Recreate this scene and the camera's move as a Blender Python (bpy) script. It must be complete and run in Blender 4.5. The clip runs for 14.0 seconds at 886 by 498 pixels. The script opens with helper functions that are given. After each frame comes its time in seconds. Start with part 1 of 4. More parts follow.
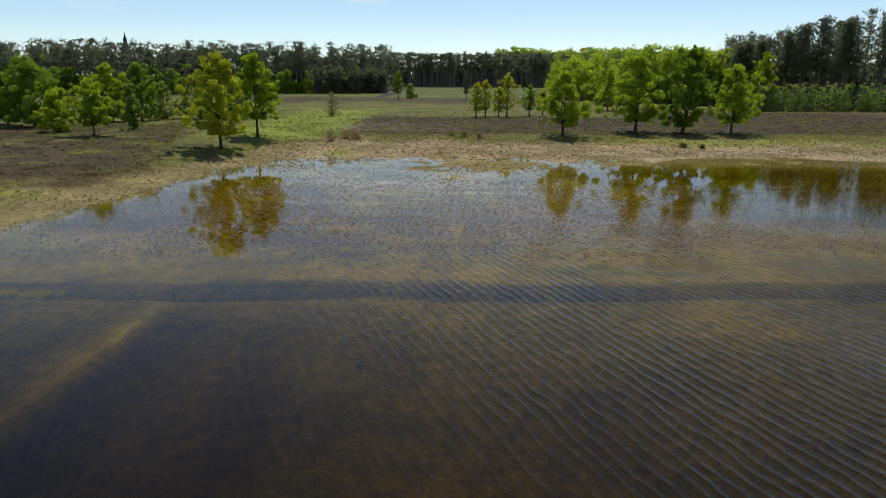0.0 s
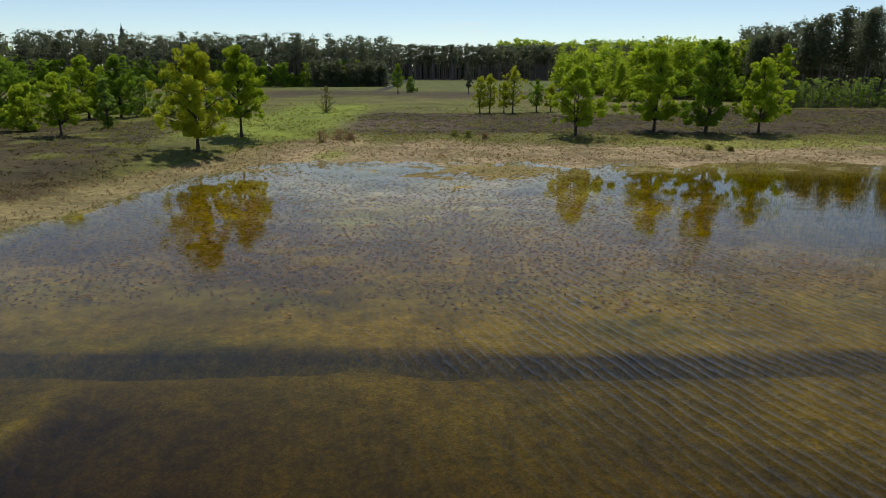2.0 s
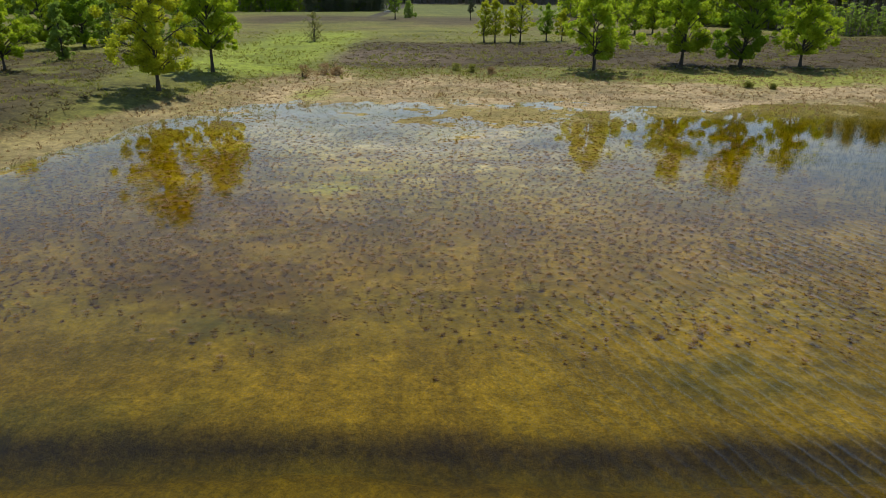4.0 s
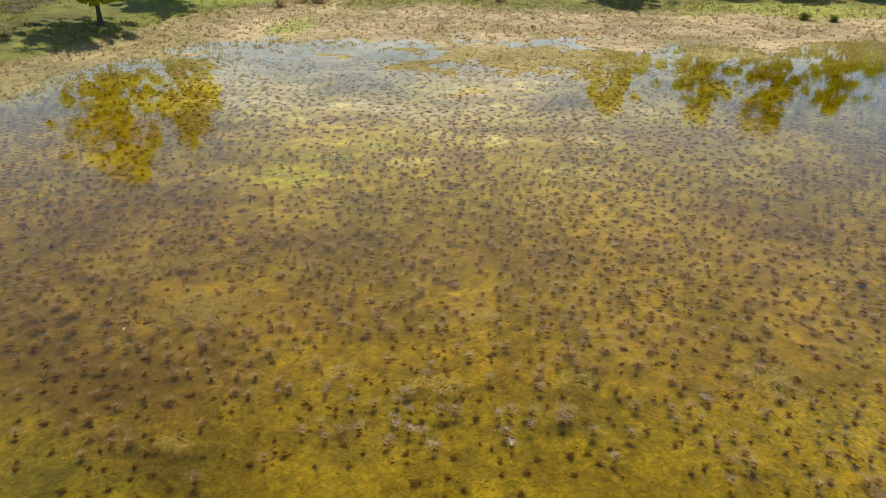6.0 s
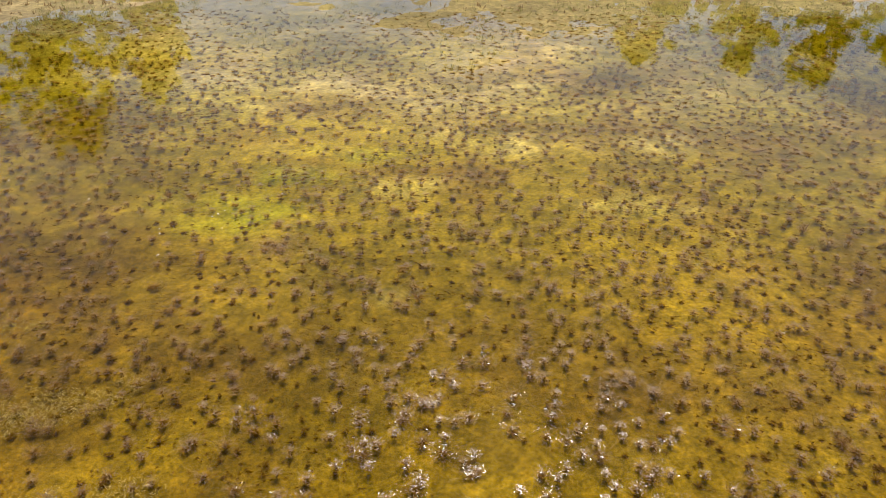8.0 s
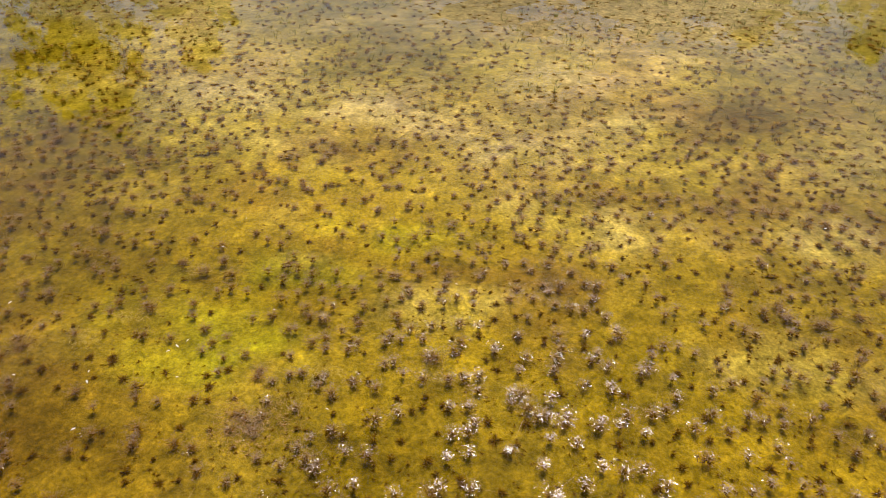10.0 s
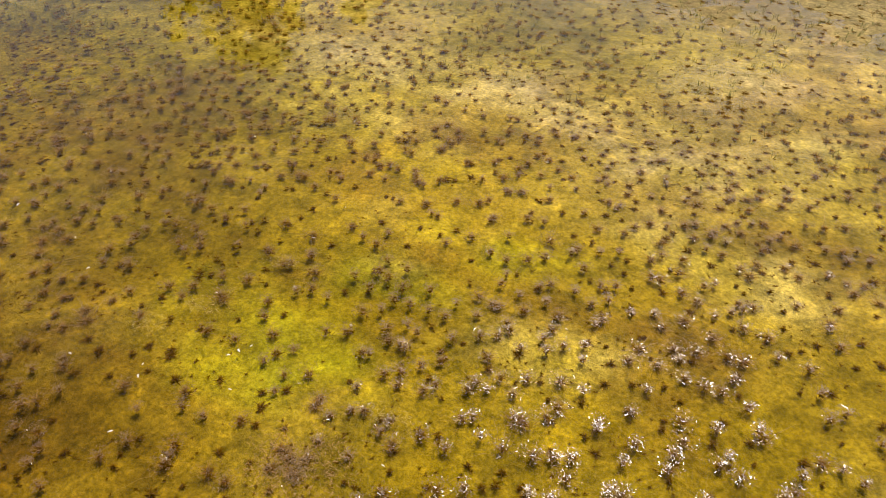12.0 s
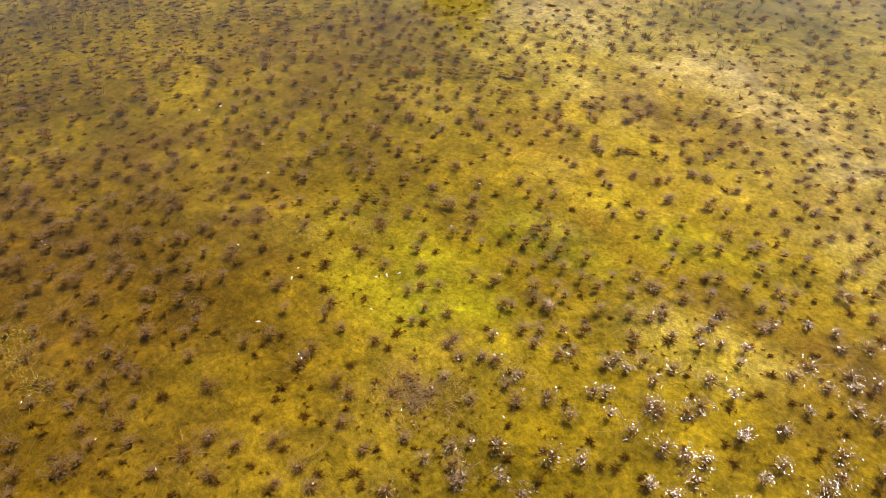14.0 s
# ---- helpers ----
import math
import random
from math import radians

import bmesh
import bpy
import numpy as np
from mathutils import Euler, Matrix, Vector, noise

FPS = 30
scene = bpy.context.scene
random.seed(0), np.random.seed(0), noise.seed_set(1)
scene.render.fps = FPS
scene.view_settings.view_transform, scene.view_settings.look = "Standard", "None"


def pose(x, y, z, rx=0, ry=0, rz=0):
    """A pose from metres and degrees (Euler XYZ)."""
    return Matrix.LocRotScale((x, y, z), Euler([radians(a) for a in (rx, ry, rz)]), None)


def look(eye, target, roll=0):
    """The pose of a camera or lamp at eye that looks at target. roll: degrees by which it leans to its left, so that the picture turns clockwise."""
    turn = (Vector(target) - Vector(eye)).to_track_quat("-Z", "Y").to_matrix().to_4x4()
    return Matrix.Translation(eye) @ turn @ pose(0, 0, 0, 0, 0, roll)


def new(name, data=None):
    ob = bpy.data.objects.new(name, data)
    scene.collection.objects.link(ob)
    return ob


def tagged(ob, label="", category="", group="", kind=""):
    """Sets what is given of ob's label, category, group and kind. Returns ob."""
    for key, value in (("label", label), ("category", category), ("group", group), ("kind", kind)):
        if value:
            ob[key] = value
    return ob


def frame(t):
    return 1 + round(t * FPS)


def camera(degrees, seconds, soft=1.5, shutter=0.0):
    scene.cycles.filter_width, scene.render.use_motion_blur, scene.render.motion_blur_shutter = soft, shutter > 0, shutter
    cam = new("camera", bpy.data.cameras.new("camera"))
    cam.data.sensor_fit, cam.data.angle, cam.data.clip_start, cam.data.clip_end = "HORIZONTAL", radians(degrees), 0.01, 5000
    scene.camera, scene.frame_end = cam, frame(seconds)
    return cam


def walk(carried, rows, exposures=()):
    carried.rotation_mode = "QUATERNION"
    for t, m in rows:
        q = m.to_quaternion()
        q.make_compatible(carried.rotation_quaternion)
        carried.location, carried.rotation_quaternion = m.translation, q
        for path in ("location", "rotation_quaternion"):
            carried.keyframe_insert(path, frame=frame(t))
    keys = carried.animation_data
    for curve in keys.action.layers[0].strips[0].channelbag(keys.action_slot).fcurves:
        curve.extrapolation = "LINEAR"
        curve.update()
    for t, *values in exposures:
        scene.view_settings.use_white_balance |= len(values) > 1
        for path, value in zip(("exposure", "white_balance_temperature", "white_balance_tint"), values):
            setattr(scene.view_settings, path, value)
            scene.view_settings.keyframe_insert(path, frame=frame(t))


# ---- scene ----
# Camera: a drone that flies north over a shallow heath pond, tips down and turns left.
cam = camera(64.8, 14.0, 0.8)
EYE = 9.0
METRES, TILT, LEAN, TURN = EYE * 7.614 / 1.5, 0.0, 0.0, 0.0
ROWS = [
    (0.0, 0.0, 0.0, 0.0, 0.06, -13.91, -0.24),
    (0.5, -0.0006, 0.0414, 0.0022, 0.12, -13.91, -0.26),
    (1.0, -0.0013, 0.0851, 0.0039, 0.15, -13.91, -0.25),
    (1.5, -0.0014, 0.1298, 0.0053, 0.16, -13.96, -0.28),
    (2.0, -0.0019, 0.1755, 0.0057, 0.16, -14.52, -0.29),
    (2.5, -0.0023, 0.2228, 0.0057, 0.16, -15.68, -0.31),
    (3.0, -0.0024, 0.2722, 0.0059, 0.17, -17.14, -0.34),
    (3.5, -0.0021, 0.3214, 0.0059, 0.18, -18.72, -0.35),
    (4.0, -0.0019, 0.3716, 0.0043, 0.2, -20.25, -0.37),
    (6.5, -0.0032, 0.6244, 0.0027, 0.21, -28.05, -0.42),
    (7.0, -0.0047, 0.6725, 0.0025, 0.2, -29.61, -0.49),
    (9.5, -0.0094, 0.8875, 0.0014, 3.63, -36.13, -0.55),
    (10.0, -0.011, 0.9248, 0.0015, 6.57, -37.02, -0.58),
    (10.5, -0.0125, 0.9557, 0.0021, 10.13, -37.87, -0.6),
    (11.0, -0.0132, 0.9736, 0.0006, 14.42, -38.7, -0.56),
    (11.5, -0.0126, 0.9791, -0.0041, 17.9, -39.5, -0.5),
    (12.0, -0.0118, 0.9796, -0.009, 20.64, -40.25, -0.48),
    (12.5, -0.0109, 0.9796, -0.0139, 23.06, -40.88, -0.52),
    (13.0, -0.0103, 0.9792, -0.0183, 26.33, -41.31, -0.52),
    (13.5, -0.0104, 0.9786, -0.0215, 31.22, -41.66, -0.49),
    (14.0, -0.011, 0.9788, -0.0219, 37.86, -41.99, -0.49),
]
EXPOSURES = [(0.0, -0.56, 6600, 6), (2.0, -0.66, 6650, 6), (3.0, -0.44, 6650, 4), (4.0, -0.19, 6780, 4), (6.5, 0.34, 7100, 7), (9.5, 0.22, 7450, 17), (11.5, 0.18, 7450, 17), (14.0, 0.28, 7450, 16)]
walk(cam, [(t, pose(0, 0, EYE, TILT, LEAN, TURN) @ pose(METRES * x, METRES * y, METRES * z, 90 + pitch, roll, yaw)) for t, x, y, z, yaw, pitch, roll in ROWS], EXPOSURES)

# ---- light ----
SUN_UP, SUN_SIDE = 61.8, 8.5      # degrees above the horizon, degrees east of north
world = bpy.data.worlds.new("world")
scene.world = world
world.use_nodes = True
wn, wl = world.node_tree.nodes, world.node_tree.links
sky = wn.new("ShaderNodeTexSky")
sky.sky_type, sky.sun_disc = "NISHITA", False
sky.sun_elevation, sky.sun_rotation = radians(SUN_UP), radians(SUN_SIDE)
sky.air_density, sky.dust_density, sky.ozone_density = 0.7, 0.15, 1.3
wisp = wn.new("ShaderNodeTexNoise")
wisp.inputs["Scale"].default_value, wisp.inputs["Detail"].default_value = 3.0, 6.0
squash, place = wn.new("ShaderNodeMapping"), wn.new("ShaderNodeTexCoord")
squash.inputs["Scale"].default_value = (1.6, 1.0, 9.0)
wl.new(place.outputs["Generated"], squash.inputs[0])
wl.new(squash.outputs[0], wisp.inputs["Vector"])
thin = wn.new("ShaderNodeMapRange")
thin.inputs[1].default_value, thin.inputs[2].default_value, thin.inputs[3].default_value, thin.inputs[4].default_value = 0.60, 0.80, 0.0, 0.7
wl.new(wisp.outputs[0], thin.inputs[0])
veil = wn.new("ShaderNodeMix")
veil.data_type = "RGBA"
veil.inputs[7].default_value = (7.0, 7.2, 7.4, 1)
wl.new(thin.outputs[0], veil.inputs[0])
wl.new(sky.outputs[0], veil.inputs[6])
wl.new(veil.outputs[2], wn["Background"].inputs[0])
wn["Background"].inputs[1].default_value = 0.18
sun = new("sun", bpy.data.lights.new("sun", "SUN"))
sun.data.energy, sun.data.angle, sun.data.color = 5.0, radians(0.5), (1.0, 0.96, 0.89)
far = Vector((math.sin(radians(SUN_SIDE)) * math.cos(radians(SUN_UP)), math.cos(radians(SUN_SIDE)) * math.cos(radians(SUN_UP)), math.sin(radians(SUN_UP))))
sun.matrix_world = look(far * 300, (0, 0, 0))


# ---- numbers: smooth noise, steps, meshes ----
def vnoise(x, y, seed=0):
    """Smooth value noise of unit cell size, 0 to 1."""
    xi, yi = np.floor(x).astype(np.int64), np.floor(y).astype(np.int64)
    u, v = x - xi, y - yi
    u, v = u * u * (3 - 2 * u), v * v * (3 - 2 * v)

    def h(a, b):
        n = (a * 374761393 + b * 668265263 + seed * 974711) & 0x7FFFFFFF
        n = ((n ^ (n >> 13)) * 1274126177) & 0x7FFFFFFF
        return ((n ^ (n >> 16)) & 0xFFFF) / 65535.0
    return (h(xi, yi) * (1 - u) + h(xi + 1, yi) * u) * (1 - v) + (h(xi, yi + 1) * (1 - u) + h(xi + 1, yi + 1) * u) * v


def fbm(x, y, size, seed=0, octaves=4):
    total, weight, amp, k = 0, 0, 1.0, 1.0 / size
    for i in range(octaves):
        total = total + amp * vnoise(x * k + 17.3 * i, y * k - 9.1 * i, seed + i)
        weight, amp, k = weight + amp, amp * 0.55, k * 2.07
    return total / weight


def step(a, b, v):
    u = np.clip((v - a) / (b - a), 0, 1)
    return u * u * (3 - 2 * u)


def blob(x, y, cx, cy, rx, ry, turn=0, rough=0.5, seed=3):
    """A soft, ragged patch: 1 inside, 0 outside."""
    c, s = math.cos(radians(turn)), math.sin(radians(turn))
    u, v = ((x - cx) * c + (y - cy) * s) / rx, (-(x - cx) * s + (y - cy) * c) / ry
    d = np.sqrt(u * u + v * v) + rough * (fbm(x, y, 0.9, seed) - 0.5) * 2
    return (1 - step(0.2, 1.35, d)) * (0.55 + 0.45 * step(0.35, 0.6, fbm(x, y, 0.6, seed + 5)))


def mesh_of(name, verts, faces, material, smooth=False, **attrs):
    """A mesh from arrays: faces all have the same number of corners; attrs are one number, or one colour, per vertex."""
    verts, faces = np.asarray(verts, np.float32), np.asarray(faces, np.int32)
    me = bpy.data.meshes.new(name)
    n, k = faces.shape
    me.vertices.add(len(verts))
    me.vertices.foreach_set("co", verts.ravel())
    me.loops.add(n * k)
    me.loops.foreach_set("vertex_index", faces.ravel())
    me.polygons.add(n)
    me.polygons.foreach_set("loop_start", np.arange(0, n * k, k, dtype=np.int32))
    me.polygons.foreach_set("use_smooth", np.full(n, smooth))
    me.update(calc_edges=True)
    for key, value in attrs.items():
        value = np.asarray(value, np.float32)
        if value.ndim == 2:
            value = np.concatenate([value, np.ones((len(value), 1), np.float32)], 1)
            me.attributes.new(key, "FLOAT_COLOR", "POINT").data.foreach_set("color", value.ravel())
        else:
            me.attributes.new(key, "FLOAT", "POINT").data.foreach_set("value", value)
    me.materials.append(material)
    return me


def part(name, me, parent, label=""):
    ob = new(name, me)
    ob.parent = parent
    return tagged(ob, label)


# ---- materials ----
def nodes_of(name):
    m = bpy.data.materials.new(name)
    m.use_nodes = True
    nt = m.node_tree
    nt.nodes.clear()

    def add(kind, *links, **sets):
        nd = nt.nodes.new("ShaderNode" + kind)
        for key, value in sets.items():
            if key.startswith("i_"):
                nd.inputs[key[2:].replace("_", " ")].default_value = value
            elif key == "operation":
                nd.operation = value
            elif key == "blend_type":
                nd.blend_type = value
            elif key == "data_type":
                nd.data_type = value
            elif key == "attribute_name":
                nd.attribute_name = value
        for socket, src in links:
            nt.links.new(src, nd.inputs[socket])
        return nd
    return m, nt, add


def mixc(add, fac, a, b, blend="MIX"):
    nd = add("Mix", data_type="RGBA", blend_type=blend)
    tree = nd.id_data
    for i, v in ((0, fac), (6, a), (7, b)):
        if hasattr(v, "is_output"):
            tree.links.new(v, nd.inputs[i])
        else:
            nd.inputs[i].default_value = v if i == 0 else (*v, 1)
    return nd.outputs[2]


def mathn(add, op, a, b=0.0):
    nd = add("Math", operation=op)
    tree = nd.id_data
    for i, v in ((0, a), (1, b)):
        if hasattr(v, "is_output"):
            tree.links.new(v, nd.inputs[i])
        else:
            nd.inputs[i].default_value = v
    return nd.outputs[0]


def ground_material():
    m, nt, add = nodes_of("ground_soil_and_turf")
    base = add("Attribute", attribute_name="tone").outputs["Color"]
    co = add("NewGeometry").outputs["Position"]
    wide = add("TexNoise", ("Vector", co), i_Scale=0.12, i_Detail=6.0, i_Roughness=0.65).outputs[0]
    fine = add("TexNoise", ("Vector", co), i_Scale=14.0, i_Detail=6.0, i_Roughness=0.75).outputs[0]
    mid = add("TexNoise", ("Vector", co), i_Scale=1.6, i_Detail=5.0, i_Roughness=0.6).outputs[0]
    a = add("MapRange", ("Value", fine)); a.inputs[1].default_value, a.inputs[2].default_value, a.inputs[3].default_value, a.inputs[4].default_value = 0.32, 0.68, 0.55, 1.35
    b = add("MapRange", ("Value", mid)); b.inputs[1].default_value, b.inputs[2].default_value, b.inputs[3].default_value, b.inputs[4].default_value = 0.3, 0.7, 0.62, 1.32
    k = mathn(add, "MULTIPLY", a.outputs[0], b.outputs[0])
    w = add("MapRange", ("Value", wide)); w.inputs[1].default_value, w.inputs[2].default_value, w.inputs[3].default_value, w.inputs[4].default_value = 0.35, 0.65, 0.72, 1.28
    k = mathn(add, "MULTIPLY", k, w.outputs[0])
    moss = add("TexNoise", ("Vector", co), i_Scale=3.3, i_Detail=7.0, i_Roughness=0.7).outputs[0]
    mm = add("MapRange", ("Value", moss)); mm.inputs[1].default_value, mm.inputs[2].default_value = 0.5, 0.68
    base = mixc(add, mathn(add, "MULTIPLY", mm.outputs[0], 0.85), base, mixc(add, 1.0, base, (1.35, 1.3, 1.2), "MULTIPLY"))
    col = mixc(add, 1.0, base, add("CombineColor", ("Red", k), ("Green", k), ("Blue", k)).outputs[0], "MULTIPLY")
    felt = add("TexNoise", ("Vector", co), i_Scale=6.5, i_Detail=5.0, i_Roughness=0.7, i_Distortion=0.6).outputs[0]
    ff = add("MapRange", ("Value", felt)); ff.inputs[1].default_value, ff.inputs[2].default_value, ff.inputs[3].default_value, ff.inputs[4].default_value = 0.36, 0.64, 0.68, 1.32
    col = mixc(add, 1.0, col, add("CombineColor", ("Red", ff.outputs[0]), ("Green", ff.outputs[0]), ("Blue", ff.outputs[0])).outputs[0], "MULTIPLY")
    bump = add("Bump", ("Height", mathn(add, "ADD", fine, felt)), i_Strength=0.7, i_Distance=0.06)
    bs = add("BsdfPrincipled", ("Base Color", col), ("Normal", bump.outputs[0]), i_Roughness=0.9)
    bs.inputs["Specular IOR Level"].default_value = 0.2
    add("OutputMaterial", ("Surface", bs.outputs[0]))
    return m


def water_material():
    """Clear bog water: what passes through takes the tint of its depth, and the surface mirrors by Fresnel."""
    m, nt, add = nodes_of("bog_water")
    tint = add("Attribute", attribute_name="tint").outputs["Color"]
    rip = add("Attribute", attribute_name="ripple").outputs["Fac"]
    men = add("Attribute", attribute_name="stems").outputs["Fac"]
    co = add("NewGeometry").outputs["Position"]
    turn = add("Mapping", ("Vector", co)); turn.inputs["Rotation"].default_value = (0, 0, radians(-47)); turn.inputs["Scale"].default_value = (1, 0.35, 1)
    wave = add("TexWave", ("Vector", turn.outputs[0]), i_Scale=0.95, i_Distortion=4.0, i_Detail=4.0).outputs["Fac"]
    wave.node.inputs["Detail Scale"].default_value = 1.3
    chop = add("TexNoise", ("Vector", turn.outputs[0]), i_Scale=5.0, i_Detail=5.0, i_Roughness=0.62).outputs[0]
    small = add("TexNoise", ("Vector", co), i_Scale=42.0, i_Detail=1.0).outputs[0]
    gust = add("TexNoise", ("Vector", co), i_Scale=0.16, i_Detail=2.0).outputs[0]
    g = mathn(add, "MULTIPLY", rip, mathn(add, "MULTIPLY", gust, 2.0))
    h1 = mathn(add, "MULTIPLY", mathn(add, "ADD", mathn(add, "MULTIPLY", mathn(add, "POWER", wave, 2.2), 0.014), mathn(add, "MULTIPLY", chop, 0.013)), g)
    h2 = mathn(add, "MULTIPLY", mathn(add, "MULTIPLY", small, 0.0016), men)
    bump = add("Bump", ("Height", mathn(add, "ADD", h1, h2)), i_Strength=1.0, i_Distance=1.0)
    fres = add("Fresnel", ("Normal", bump.outputs[0]), i_IOR=1.28)
    clear = add("BsdfTransparent", ("Color", tint))
    soft = mathn(add, "ADD", mathn(add, "MULTIPLY", men, 0.012), mathn(add, "ADD", mathn(add, "MULTIPLY", rip, 0.03), 0.008))
    gloss = add("BsdfGlossy", ("Normal", bump.outputs[0]), ("Roughness", mathn(add, "MINIMUM", soft, 0.16)))
    mix = add("MixShader", ("Fac", fres.outputs[0]))
    nt.links.new(clear.outputs[0], mix.inputs[1])
    nt.links.new(gloss.outputs[0], mix.inputs[2])
    add("OutputMaterial", ("Surface", mix.outputs[0]))
    return m


def plant_material(name, low, high, other, through_light=0.35, rough=0.55):
    """Blades and leaves: colour from root to tip, from piece to piece, and some light through the leaf."""
    m, nt, add = nodes_of(name)
    tip = add("Attribute", attribute_name="tip").outputs["Fac"]
    geo = add("NewGeometry")
    rnd = geo.outputs["Random Per Island"]
    big = add("TexNoise", ("Vector", geo.outputs["Position"]), i_Scale=0.7, i_Detail=3.0).outputs[0]
    col = mixc(add, tip, low, high)
    col = mixc(add, mathn(add, "MULTIPLY", mathn(add, "MULTIPLY", rnd, big), 1.5), col, other)
    bs = add("BsdfPrincipled", ("Base Color", col), i_Roughness=rough)
    bs.inputs["Specular IOR Level"].default_value = 0.35
    tr = add("BsdfTranslucent", ("Color", col))
    mix = add("MixShader", i_Fac=through_light)
    nt.links.new(bs.outputs[0], mix.inputs[1])
    nt.links.new(tr.outputs[0], mix.inputs[2])
    add("OutputMaterial", ("Surface", mix.outputs[0]))
    return m


def bark_material(name, dark, light):
    m, nt, add = nodes_of(name)
    co = add("TexCoord").outputs["Object"]
    mp = add("Mapping", ("Vector", co)); mp.inputs["Scale"].default_value = (6, 6, 1.2)
    n = add("TexNoise", ("Vector", mp.outputs[0]), i_Scale=2.0, i_Detail=6.0).outputs[0]
    bump = add("Bump", ("Height", n), i_Strength=0.7, i_Distance=0.05)
    bs = add("BsdfPrincipled", ("Base Color", mixc(add, n, dark, light)), ("Normal", bump.outputs[0]), i_Roughness=0.9)
    add("OutputMaterial", ("Surface", bs.outputs[0]))
    return m


GROUND, WATER = ground_material(), water_material()
SEDGE = plant_material("brown_sedge", (0.22, 0.125, 0.045), (0.58, 0.43, 0.25), (0.42, 0.25, 0.12), 0.55, 0.35)
SEDGE_FAR = plant_material("dark_sedge", (0.11, 0.085, 0.03), (0.34, 0.28, 0.13), (0.24, 0.22, 0.07), 0.55)
RUSH = plant_material("green_rush", (0.16, 0.14, 0.04), (0.40, 0.36, 0.14), (0.30, 0.30, 0.07), 0.45)
STRAW = plant_material("dry_straw", (0.22, 0.14, 0.055), (0.50, 0.36, 0.18), (0.30, 0.17, 0.08), 0.45)
TURF = plant_material("meadow_grass", (0.16, 0.18, 0.02), (0.28, 0.32, 0.045), (0.32, 0.27, 0.08), 0.6)
HEATH = plant_material("heather_brown", (0.075, 0.052, 0.024), (0.14, 0.098, 0.045), (0.12, 0.10, 0.035), 0.55)
OAK_GOLD = plant_material("oak_leaf_golden", (0.26, 0.32, 0.016), (0.46, 0.52, 0.025), (0.58, 0.55, 0.03), 0.68)
OAK = plant_material("oak_leaf_green", (0.20, 0.31, 0.018), (0.40, 0.53, 0.026), (0.50, 0.55, 0.03), 0.68)
OAK_DARK = plant_material("oak_leaf_dark", (0.12, 0.21, 0.018), (0.24, 0.38, 0.025), (0.31, 0.42, 0.02), 0.65)
BIRCH = plant_material("birch_leaf", (0.19, 0.28, 0.045), (0.34, 0.45, 0.075), (0.30, 0.40, 0.06), 0.65)
# needle greens lightened: haze over the far woods is put into the colour
NEEDLE = plant_material("pine_needles", (0.085, 0.11, 0.06), (0.17, 0.20, 0.105), (0.18, 0.185, 0.095), 0.5)
BARK = bark_material("oak_bark", (0.022, 0.018, 0.013), (0.075, 0.060, 0.044))
# bark lightened and greyed to stand in for haze on far trunks
PINE_BARK = bark_material("pine_bark", (0.13, 0.10, 0.08), (0.28, 0.235, 0.195))


# ---- the land: one sheet, with the pond's hollow in it ----
def edge_north(x):
    """Where the pond's north shore lies."""
    base = np.interp(x, [-60, -31, -27, -24.5, -22.5, -20, -16, -8, 0, 14, 20, 40, 60, 80], [26, 34, 40, 52, 67, 73.5, 77.5, 80.3, 79.0, 76.5, 76.8, 79.0, 78.0, 72])
    return base + 2.2 * (fbm(x, x * 0 + 3, 9, 21) - 0.5)


def inside(x, y):
    """Metres inside the pond (negative: on land)."""
    west = x - np.interp(y, [-60, 0, 20, 40, 48], [-52, -44, -40, -36, -60])
    north = (edge_north(x) - y) * 0.8 + 13.0 * (fbm(x, y, 4.5, 23) - 0.5)
    return np.minimum(np.minimum(north, west), np.minimum(78 - x, y + 55))


def bank_at(x, y):
    """Height of the land: it climbs from the shore to a low heath plateau."""
    west = x - np.interp(y, [-60, 0, 20, 40, 48], [-52, -44, -40, -36, -60])
    north = np.interp(x, [-60, -31, -27, -22, -16, -8, 0, 14, 20, 40, 60, 80], [30, 47, 60, 71.5, 77.5, 80.3, 79.0, 76.5, 76.8, 79.0, 78.0, 72])
    core = np.minimum(np.minimum((north - y) * 0.8, west), np.minimum(78 - x, y + 55))
    return 1.65 * (1 - np.exp(-np.maximum(0, -core - 2.5) / 9.0))


def raised(x, y):
    """Plan places sighted at water level from the first eye, moved up along the sight line onto the bank: x, y and the scale."""
    x, y = np.atleast_1d(np.asarray(x, float)), np.atleast_1d(np.asarray(y, float))
    k = np.ones_like(x)
    for _ in range(12):
        k = 0.5 * k + 0.5 * (EYE - bank_at(x * k, y * k)) / EYE
    return x * k, y * k, k


